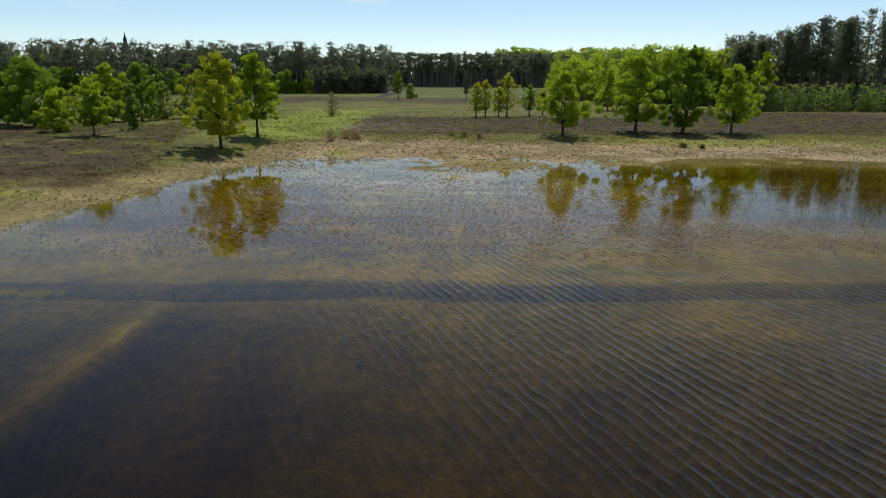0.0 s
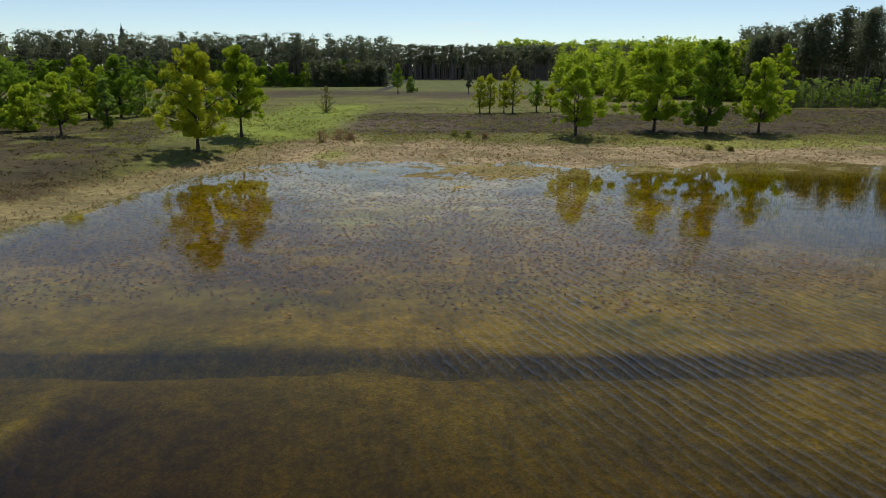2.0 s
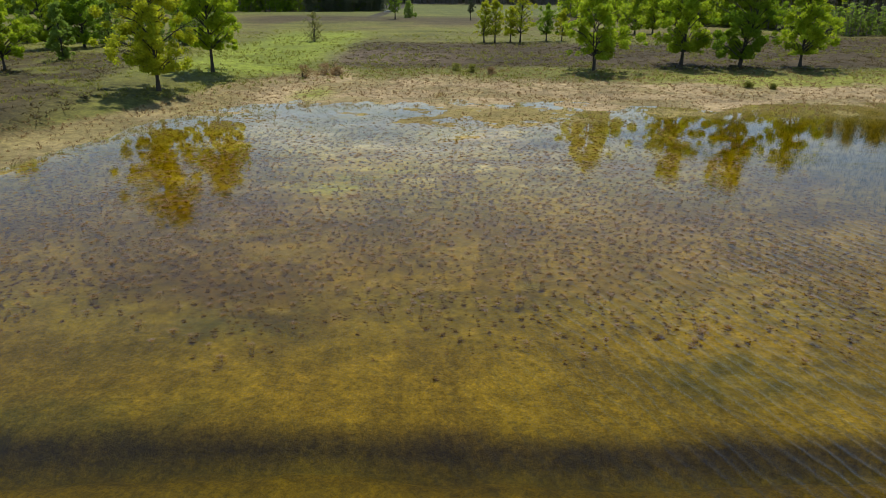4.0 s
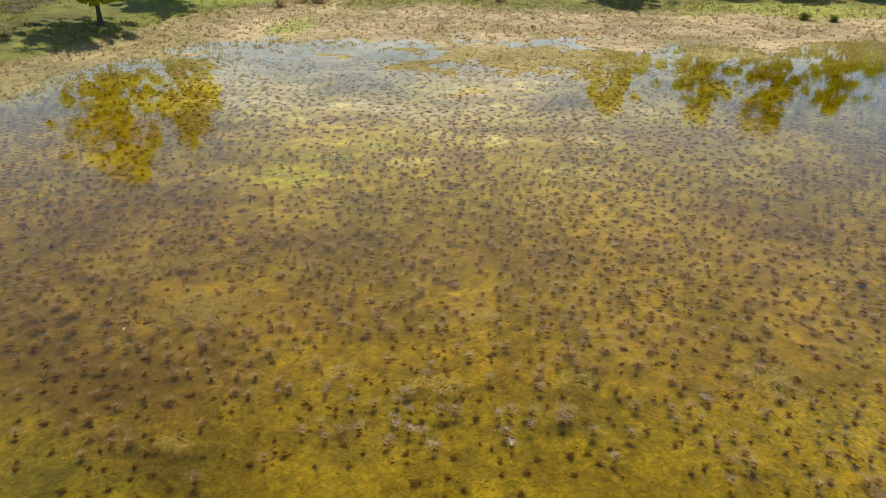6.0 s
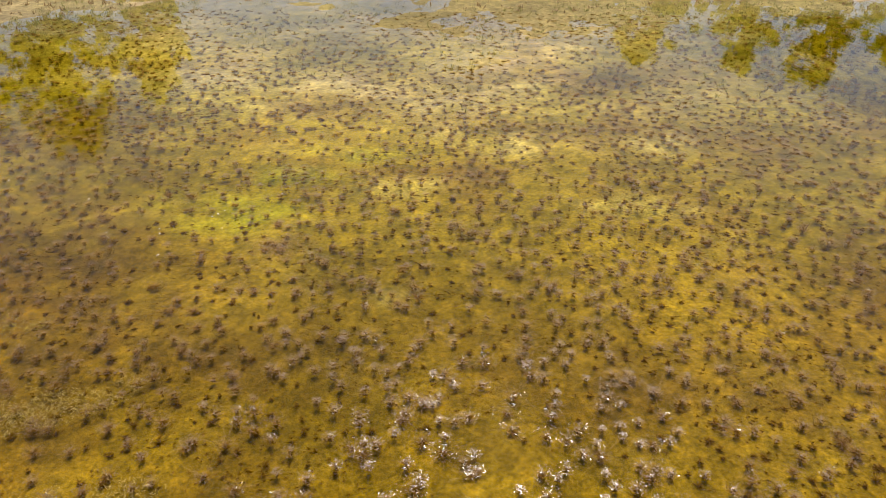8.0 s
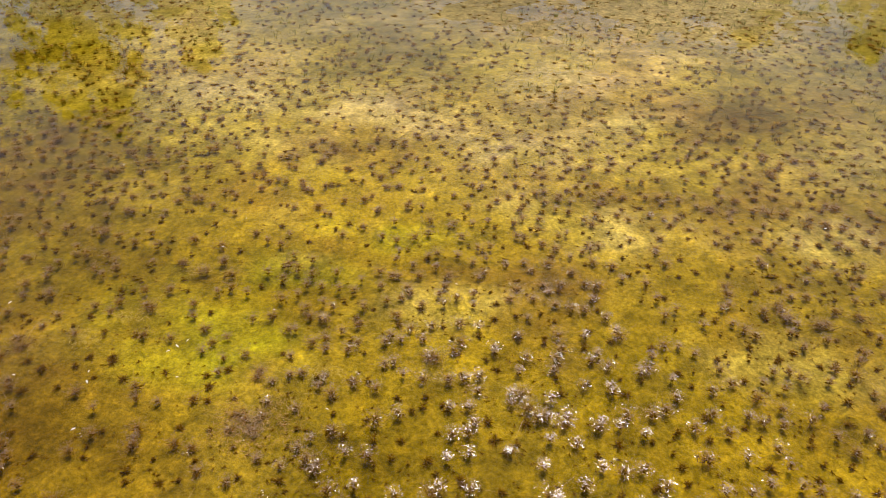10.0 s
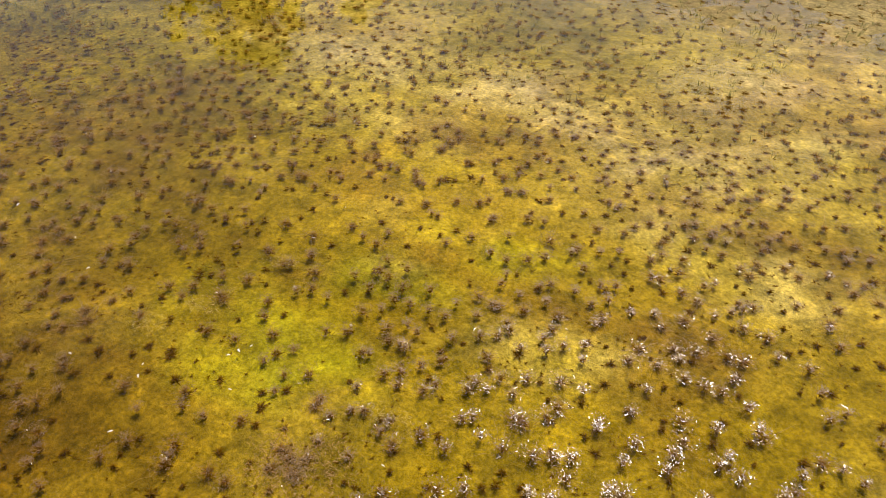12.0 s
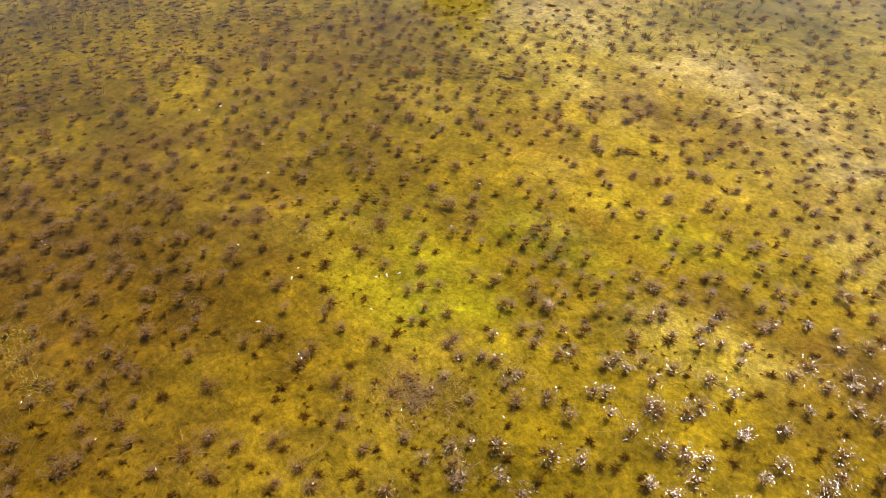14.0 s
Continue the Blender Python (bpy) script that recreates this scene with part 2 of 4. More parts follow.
def depth_at(x, y):
    """Depth of the pond's bottom below the water level."""
    s = inside(x, y)
    rough = fbm(x, y, 2.2, 5) - 0.5
    d = 0.01 + 0.05 * step(0, 12, s) + 0.09 * step(8, 26, s) + 0.26 * rough * step(0, 6, s)
    d = d - 0.085 * blob(x, y, 3.3, 71.5, 7.0, 5.0, 0, 0.5, 8)                      # reddish hummock
    south = y + 1.6 * (fbm(x, y, 7, 31) - 0.5)
    d = d + 0.13 * (1 - step(33, 41, south)) + 0.16 * (1 - step(28, 31, south)) + 0.44 * (1 - step(14, 28, south))
    wob = 29.6 + 0.9 * (fbm(x, y, 3.5, 77) - 0.5) + 0.01 * x
    d = d + 0.6 * np.exp(-((y - wob) / (0.42 + 0.4 * (fbm(x, y, 3, 78) - 0.4))) ** 2)                                   # the old ditch
    edge = x + 11.7 + 0.5 * (fbm(x, y, 2.0, 191) - 0.5) - 0.05 * (y - 20)
    bar = np.where(edge < 0, np.exp(-(edge / 1.1) ** 2), np.exp(-(edge / 0.3) ** 2)) * (1 - step(24.5, 28.0, y))
    d = d - 0.5 * bar * (0.6 + 0.8 * fbm(x, y, 1.6, 192))
    d = d + 0.34 * np.exp(-((edge - 1.3) / 0.9) ** 2) * (1 - step(25, 28.5, y)) + 0.2 * np.exp(-((x + 5.6) / 0.8) ** 2) * (1 - step(20, 24, y))
    d = d + 0.32 * step(11, 20, x + 3 * rough) * step(40, 50, y) * (1 - step(67, 74, y)) + 0.25 * (1 - step(-21, -12, x + 3 * rough)) * step(38, 44, y) * step(4, 12, s)
    d = d + 0.2 * (1 - step(-8, 1, x)) * (1 - step(24, 29, y))
    d = np.maximum(d, -0.02 + 0.0 * x)
    land = np.minimum(0.005 + 0.004 * np.maximum(-s, 0), 0.06) + 0.08 * (fbm(x, y, 5, 15) - 0.4) * step(2, 8, -s) + 0.4 * (fbm(x, y, 60, 16) - 0.45) * step(40, 120, -s)
    land = land + bank_at(x, y) * step(0, 4, -s)
    return np.where(s > 0, d, -land)


def mixin(c, mask, rgb):
    mask = np.clip(mask, 0, 1)[:, None]
    return c * (1 - mask) + np.array(rgb) * mask


GREEN_SPOTS = [(-6.4, 51.6, 1.9, 1.3), (-5.2, 51.2, 1.3, 0.9), (-2.9, 54.8, 1.5, 0.6), (-4.7, 53.4, 1.1, 0.6), (-6.0, 50.3, 1.0, 0.6)]
PALE_SPOTS = [(-1.6, 52.6, 1.2, 0.55), (-8.3, 61.3, 2.6, 1.3), (-3.9, 60.6, 2.6, 0.8), (-0.4, 58.7, 1.2, 0.6), (-0.4, 56.2, 0.8, 0.7), (1.4, 55.6, 1.4, 0.8), (6.9, 55.8, 1.2, 0.9),
              (2.6, 60.9, 1.3, 0.5), (4.8, 51.7, 1.6, 0.6), (-12.5, 65, 2.5, 1.2), (-8.3, 58.6, 1.8, 0.9), (-1.5, 47.4, 0.5, 0.4), (-4.7, 53.6, 0.5, 0.25)]
DARK_SPOTS = [(-10.8, 50.4, 3.2, 3.8), (-9.2, 46.0, 3.6, 1.8), (-7.5, 39.0, 3.0, 1.6), (0.4, 52.6, 1.2, 1.4), (-4.4, 58.4, 2.8, 0.7), (-8.6, 48.6, 2.0, 1.2), (6.0, 61.9, 4.0, 1.8), (-0.6, 53.6, 2.0, 0.5), (-14, 55, 3, 1.5), (-9.5, 41.5, 4.0, 3.2), (-6.5, 37.8, 3.8, 1.8), (-13.0, 57.5, 2.4, 1.6), (8.5, 56.0, 3.5, 2.2), (3.5, 44.5, 2.6, 1.0), (-11.5, 47.0, 3.4, 2.6), (3.2, 56.9, 2.2, 0.9), (9.8, 47.0, 3.6, 2.8), (-5.0, 45.2, 2.2, 1.2)]


def tone_at(x, y):
    s = inside(x, y)
    n1, n2, n3 = fbm(x, y, 3.2, 41), fbm(x, y, 9, 51), fbm(x, y, 1.1, 61)
    c = np.tile(np.array((0.31, 0.240, 0.020)), (len(x), 1))
    c = mixin(c, step(0.50, 0.68, n1) * 0.75 * (0.3 + 0.7 * step(34, 46, y)), (0.20, 0.11, 0.025))
    c = mixin(c, step(0.52, 0.66, n2) * 0.5, (0.40, 0.30, 0.06))
    c = mixin(c, step(0.55, 0.72, n3) * 0.6 * step(50, 60, y), (0.60, 0.46, 0.20))
    c = mixin(c, 0.35 * step(54, 62, y), (0.52, 0.40, 0.16))
    lane = y + 4 * (n2 - 0.5)
    c = mixin(c, 0.4 * step(43, 48, lane) * (1 - step(54, 60, lane)), (0.38, 0.255, 0.022))
    c = mixin(c, 0.75 * step(36, 39, lane) * (1 - step(45, 52, lane)), (0.25, 0.15, 0.008))
    c = mixin(c, 0.5 * step(29.5, 31, lane) * (1 - step(34, 37, lane)) * (0.3 + 0.7 * step(0.4, 0.6, n1)), (0.29, 0.19, 0.016))
    c = mixin(c, 0.7 * (1 - step(34, 40, lane)), (0.21, 0.14, 0.015))
    c = mixin(c, 0.35 * step(30.6, 31.6, lane) * (1 - step(35.5, 38, lane)) * step(-7, -1, x + 3 * (n1 - 0.5)) * (1 - step(9, 14, x)), (0.42, 0.29, 0.025))
    for px, py, rx, ry in [(-11.0, 31.0, 5.0, 1.1), (8.5, 33.0, 3.2, 1.3), (-6.5, 35.8, 2.5, 0.9), (-14.0, 27.0, 2.2, 3.0), (2.5, 25.0, 2.0, 3.5)]:
        c = mixin(c, 0.75 * blob(x, y, px, py, rx, ry, 0, 0.9, 33), (0.11, 0.10, 0.025))
    for px, py, rx, ry in DARK_SPOTS:
        c = mixin(c, 0.75 * blob(x, y, px, py, rx * 1.2, ry * 1.2, 0, 0.7), (0.165, 0.092, 0.010))
    for px, py, rx, ry in PALE_SPOTS:
        c = mixin(c, 0.62 * blob(x, y, px, py, rx * 1.2, ry * 1.2, 0, 0.8, 9), (0.60, 0.49, 0.30))
    for px, py, rx, ry in GREEN_SPOTS:
        c = mixin(c, 0.5 * blob(x, y, px, py, rx * 1.1, ry * 1.1, 0, 0.7, 12), (0.42, 0.42, 0.03))
    c = mixin(c, blob(x, y, 3.3, 71.5, 7.5, 5.0, 0, 0.5, 8) * 0.8, (0.36, 0.22, 0.09))
    c = mixin(c, (1 - step(27.5, 29.6, y)) * 0.6, (0.255, 0.18, 0.015))
    c = mixin(c, np.exp(-((y - 29.6 - 0.9 * (fbm(x, y, 3.5, 77) - 0.5)) / 0.45) ** 2) * 0.6, (0.12, 0.105, 0.03))
    c = mixin(c, (1 - step(4, 18, s)) * 0.85, (0.21, 0.165, 0.055))
    # land
    k = (EYE - bank_at(x, y) * step(0, 4, -s)) / EYE
    x, y = x / k, y / k
    o = inside(x, y)
    n2, far_noise = fbm(x, y, 9, 51), fbm(x, y, 14, 71)
    straw, olive, green, heath = (0.33, 0.245, 0.135), (0.13, 0.128, 0.024), (0.18, 0.215, 0.022), (0.058, 0.040, 0.018)
    land = np.tile(np.array(straw), (len(x), 1))
    land = mixin(land, step(0.45, 0.62, fbm(x, y, 4, 81)) * 0.6, (0.17, 0.14, 0.05))
    out = -o + 7 * (far_noise - 0.5)
    land = mixin(land, step(10, 28, -x + 6 * (far_noise - 0.5)) * 0.75, (0.20, 0.16, 0.058))
    land = mixin(land, step(13, 21, out - 7 * step(-36, -30, x) * (1 - step(-14, -8, x))), olive)
    yy = y + 9 * (far_noise - 0.5)
    land = mixin(land, step(110, 116, yy) * (1 - step(156, 163, yy)) * step(-24, -12, x + 6 * (n2 - 0.5)), heath)
    land = mixin(land, 0.6 * blob(x, y, -8, 128, 12, 16, 0, 0.6, 18), (0.16, 0.115, 0.08))
    land = mixin(land, step(112, 120, yy) * (1 - step(180, 190, yy)) * step(38, 50, x), heath)
    land = mixin(land, step(3, 14, -x - 24 - 0.25 * (y - 80)) * (1 - step(122, 142, yy)) * step(0.24, 0.44, fbm(x, y, 6, 91)) * step(16, 21, out) * 0.9, heath)
    rim = step(0.3, 0.5, fbm(x, y, 3, 95))
    land = mixin(land, 0.9 * rim * step(5, 8, out) * (1 - step(16, 21, out)) * step(29, 34, -x), (0.20, 0.215, 0.03))
    land = mixin(land, 0.8 * rim * step(11, 14, out) * (1 - step(19, 23, out)) * step(16, 24, x), (0.20, 0.215, 0.03))
    land = mixin(land, 0.55 * step(0.46, 0.6, fbm(x, y * 2.2, 26, 96)) * step(160, 175, yy), (0.12, 0.085, 0.035))
    land = mixin(land, step(100, 108, yy) * (1 - step(185, 200, yy)) * step(-40, -33, x) * (1 - step(-22, -14, x)), green)
    land = mixin(land, 0.85 * step(240, 250, yy) * (1 - step(292, 305, yy)) * step(-75, -60, x), heath)
    land = mixin(land, step(305, 330, yy), (0.105, 0.115, 0.026))
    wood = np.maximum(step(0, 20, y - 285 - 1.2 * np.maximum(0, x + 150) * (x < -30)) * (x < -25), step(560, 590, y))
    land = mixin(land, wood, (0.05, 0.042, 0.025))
    land = mixin(land, 0.8 * blob(x, y, -12.5, 84, 2.2, 6.0, 0, 0.4, 28), (0.20, 0.23, 0.03))
    return np.where((s > 0)[:, None], c, land)


def graded(lo, hi, spacing, reach, growth=1.16):
    """Grid lines: even between lo and hi, then wider and wider out to reach."""
    mid = np.arange(lo, hi + spacing, spacing)
    ext, d, e = [], spacing, 0.0
    while e < reach:
        d *= growth
        e += d
        ext.append(e)
    ext = np.array(ext)
    return np.concatenate([lo - ext[::-1], mid, mid[-1] + ext])


def sheet(xs, ys):
    gx, gy = np.meshgrid(xs, ys)
    nx, ny = len(xs), len(ys)
    i = (np.arange(ny - 1)[:, None] * nx + np.arange(nx - 1)[None, :]).ravel()
    return gx.ravel(), gy.ravel(), np.stack([i, i + 1, i + nx + 1, i + nx], 1)


gx, gy, gf = sheet(graded(-36, 44, 0.31, 2600), graded(14, 96, 0.31, 2600))
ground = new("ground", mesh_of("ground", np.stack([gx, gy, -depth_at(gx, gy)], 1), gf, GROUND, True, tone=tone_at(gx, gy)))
tagged(ground, "flat heath land of straw grass, heather and meadow round a golden peaty pond bottom", "ground", kind="structure")


# ---- plants that nobody could count ----
rng = np.random.default_rng(7)


def height_at(x, y):
    return -depth_at(x, y)


def scatter(n, x0, x1, y0, y1, keep):
    x, y = rng.uniform(x0, x1, n), rng.uniform(y0, y1, n)
    ok = rng.random(n) < keep(x, y)
    return x[ok], y[ok]


def blades(x, y, z, tall, spread, count, width, droop=0.3, lean=0.5):
    """Tufts of bent, tapered blades. x, y, z: the roots; tall and spread: per tuft; count: blades in a tuft."""
    n = len(x)
    k = np.repeat(np.arange(n), count)
    m = len(k)
    a = rng.uniform(0, 2 * np.pi, m)
    r = np.sqrt(rng.random(m))
    ca, sa = np.cos(a), np.sin(a)
    h = tall[k] * rng.uniform(0.55, 1.1, m)
    root = np.stack([x[k] + ca * r * spread[k] * 0.35, y[k] + sa * r * spread[k] * 0.35, z[k] - 0.02], 1)
    out = np.stack([ca, sa, ca * 0], 1) * (r * spread[k] * lean * rng.uniform(0.5, 1.5, m))[:, None]
    mid = root + out * 0.45 + np.stack([0 * h, 0 * h, h * 0.65], 1)
    end = root + out * 1.25 + np.stack([0 * h, 0 * h, h * (1 - droop * rng.random(m))], 1)
    b = rng.uniform(0, 2 * np.pi, m)
    side = np.stack([np.cos(b), np.sin(b), 0 * b], 1) * (width * rng.uniform(0.6, 1.3, m))[:, None]
    v = np.stack([root - side, root + side, mid + side * 0.75, mid - side * 0.75, end], 1).reshape(-1, 3)
    base = np.arange(m)[:, None] * 5
    f = np.concatenate([base + np.array([[0, 1, 2]]), base + np.array([[0, 2, 3]]), base + np.array([[3, 2, 4]])])
    return v, f, np.tile(np.array([0, 0, 0.6, 0.6, 1.0]), m)


def tufts(name, label, category, material, x, y, tall, spread, count, width, droop=0.3, lean=0.5):
    v, f, tip = blades(x, y, height_at(x, y), tall, spread, count, width, droop, lean)
    ob = new(name, mesh_of(name, v, f, material, False, tip=tip))
    return tagged(ob, label, category, kind="stuff")


# sedge tussocks standing in the shallow water
def sedge_keep(x, y):
    s = inside(x, y)
    clump = fbm(x, y, 3.0, 101)
    k = step(1, 5, s) * step(32.5, 40, y + 5 * (clump - 0.5)) * (0.6 + 0.4 * step(0.35, 0.55, clump))
    k = k * (1 - 0.75 * blob(x, y, -6.2, 51.5, 1.6, 1.0)) * (1 - 0.3 * step(58, 64, y)) * (1 - 0.5 * blob(x, y, -6.5, 72.5, 7, 7, 0, 0.4, 7))
    return k


STEP = 0.37
jx, jy = [a.ravel() for a in np.meshgrid(np.arange(-34, 46, STEP), np.arange(32, 79, STEP))]
jx, jy = jx + rng.uniform(-0.2, 0.2, len(jx)), jy + rng.uniform(-0.2, 0.2, len(jx))
ok = rng.random(len(jx)) < sedge_keep(jx, jy)
SX, SY = jx[ok], jy[ok]
near = (SX > -24) & (SX < 20) & (SY < 72)
CLOSE = (SX > -17) & (SX < 14) & (SY < 60)
STANDS = rng.random(len(SX)) < np.where(SY > 40, 0.62, 0.40) + 0.5 * (fbm(SX, SY, 2.2, 181) - 0.5)
size = rng.uniform(0.5, 1.3, len(SX)) * (0.7 + 0.65 * fbm(SX, SY, 2.5, 151))
SZ = height_at(SX, SY)


# the short dense needles at the heart of each tussock
def cushions(x, y, z, rad, count, width, rise=0.5):
    n = len(x)
    k = np.repeat(np.arange(n), count)
    m = len(k)
    a, up = rng.uniform(0, 2 * np.pi, m), rng.uniform(0.05, 1.0, m)
    flat = np.sqrt(1 - up * up)
    way = np.stack([flat * np.cos(a), flat * np.sin(a), up * rise], 1)
    ln = rad[k] * rng.uniform(0.6, 1.25, m)
    c = np.stack([x[k], y[k], z[k]], 1)
    root = c + way * (ln * 0.12)[:, None]
    end = c + way * ln[:, None]
    b = rng.normal(size=(m, 3))
    side = np.cross(way, b)
    side *= (width / (np.linalg.norm(side, axis=1) + 1e-6))[:, None]
    v = np.stack([root - side, root + side, end], 1).reshape(-1, 3)
    return v, np.arange(m * 3).reshape(-1, 3), np.tile(np.array([0.0, 0.0, 1.0]), m)


# glossy wet leaves that lie flat round a tussock
def lying_leaves(x, y, reach, count):
    k = np.repeat(np.arange(len(x)), count)
    m = len(k)
    a, r = rng.uniform(0, 2 * np.pi, m), rng.random(m) ** 0.8 * reach[k]
    c = np.stack([x[k] + r * np.cos(a), y[k] + r * np.sin(a), 0.008 + 0.045 * rng.random(m) * (1 - r / (reach[k] + 0.01))], 1)
    th = rng.uniform(0, 2 * np.pi, m)
    ln, wd = rng.uniform(0.008, 0.026, m), rng.uniform(0.0038, 0.007, m)
    calm = np.where(rng.random(m) < 0.8, 0.075, 0.28)
    tip, roll = rng.normal(0, 1, m) * calm, rng.normal(0, 1, m) * calm
    along = np.stack([np.cos(th), np.sin(th), tip], 1) * ln[:, None]
    side = np.stack([-np.sin(th), np.cos(th), roll], 1) * wd[:, None]
    v = np.stack([c - along - side, c - along + side, c + along], 1).reshape(-1, 3)
    return v, np.arange(m * 3).reshape(-1, 3), np.repeat(rng.random(m), 3)


HEART = plant_material("dry_tussock_heart", (0.22, 0.115, 0.024), (0.66, 0.42, 0.14), (0.50, 0.26, 0.06), 0.62, 0.4)
HEART.node_tree.nodes["Principled BSDF"].inputs["Specular IOR Level"].default_value = 0.45
PEAT = plant_material("tussock_heart", (0.20, 0.105, 0.02), (0.50, 0.31, 0.09), (0.36, 0.19, 0.04), 0.62, 0.6)
PEAT.node_tree.nodes["Principled BSDF"].inputs["Specular IOR Level"].default_value = 0.1
ROOT = plant_material("drowned_roots", (0.15, 0.08, 0.013), (0.32, 0.19, 0.032), (0.24, 0.12, 0.018), 0.6, 0.9)
ROOT.node_tree.nodes["Principled BSDF"].inputs["Specular IOR Level"].default_value = 0.05
WET = plant_material("wet_sedge_leaf", (0.13, 0.072, 0.022), (0.28, 0.17, 0.065), (0.20, 0.105, 0.03), 0.25, 0.28)
WET.node_tree.nodes["Principled BSDF"].inputs["Specular IOR Level"].default_value = 1.0
for sel, cnt, wd, mat in ((near & STANDS & CLOSE, 84, 0.0036, HEART), (near & STANDS & ~CLOSE, 34, 0.006, HEART), (near & ~STANDS, 26, 0.006, PEAT)):
    x, y, q, up = SX[sel], SY[sel], size[sel], STANDS[sel]
    z = np.where(up, -0.035, np.minimum(SZ[sel] * rng.uniform(0.35, 0.8, len(x)), -0.02))
    v, f, tip = cushions(x, y, z, np.where(up, 0.155, 0.115) * q * rng.uniform(0.75, 1.2, len(x)), cnt, wd)
    tagged(new("tussock_hearts", mesh_of("tussock_hearts", v, f, mat, False, tip=tip)), "dense brown hearts of the sedge tussocks", "sedge", kind="stuff")
# matted roots, wholly under water
x, y, q, z = SX[near], SY[near], size[near], SZ[near]
v, f, tip = cushions(x, y, np.where(STANDS[near], z * 0.6, z + 0.01), 0.125 * q * rng.uniform(0.7, 1.25, len(x)), 22, 0.012, 0.4)
tagged(new("tussock_roots", mesh_of("tussock_roots", v, f, ROOT, False, tip=tip)), "dark brown drowned roots under the sedge tussocks", "sedge", kind="stuff")
sel = CLOSE & STANDS
v, f, tip = lying_leaves(SX[sel], SY[sel], 0.19 * size[sel], 70)
tagged(new("wet_leaves", mesh_of("wet_leaves", v, f, WET, False, tip=tip)), "wet glossy brown sedge leaves lying on the water", "sedge", kind="stuff")
sel = near & STANDS & (rng.random(len(SX)) < 0.4)
x, y, q = SX[sel], SY[sel], size[sel]
tufts("sedge_tussocks", "brown sedge tussocks standing in shallow amber pond water", "sedge", SEDGE, x, y, depth_at(x, y).clip(0.02, 0.5) + (0.06 + 0.09 * rng.random(len(x))) * q, 0.30 * q, 16, 0.0038, 0.6, 1.0)
sel = ~near | ((SY > 60) & (rng.random(len(SX)) < 0.5))
x, y, q = SX[sel], SY[sel], size[sel]
tufts("sedge_tussocks", "olive-brown sedge tufts standing in still water before the shore", "sedge", SEDGE_FAR, x, y, depth_at(x, y).clip(0.02, 0.5) * 0.9 + (0.08 + 0.10 * rng.random(len(x))) * q, 0.28 * q, 7, 0.0075, 0.4, 0.8)
# smaller sunken clumps between them, in drifts
mx, my = scatter(26000, -19, 15, 35, 64, lambda x, y: (0.15 + 0.85 * step(0.40, 0.58, fbm(x, y, 1.7, 201))) * sedge_keep(x, y) * (1 - 0.5 * step(46, 58, y)))
mx, my = mx[:9000], my[:9000]
v, f, tip = cushions(mx, my, height_at(mx, my) + 0.01, rng.uniform(0.035, 0.075, len(mx)), 10, 0.009, 0.4)
tagged(new("sunken_clumps", mesh_of("sunken_clumps", v, f, ROOT, False, tip=tip)), "small brown clumps of sedge root on the pond bottom", "sedge", kind="stuff")

# upright green rushes toward the north shore
rx, ry = scatter(15000, -32, 45, 56, 82, lambda x, y: step(-3, 1, inside(x, y)) * (1 - step(7, 16, inside(x, y))) * step(0.36, 0.6, fbm(x, y, 4, 111)))
tufts("green_rushes", "short yellow-green rushes in the flooded north shore", "rushes", RUSH, rx, ry, rng.uniform(0.10, 0.24, len(rx)), rng.uniform(0.14, 0.28, len(rx)), 6, 0.008, 0.3, 0.8)

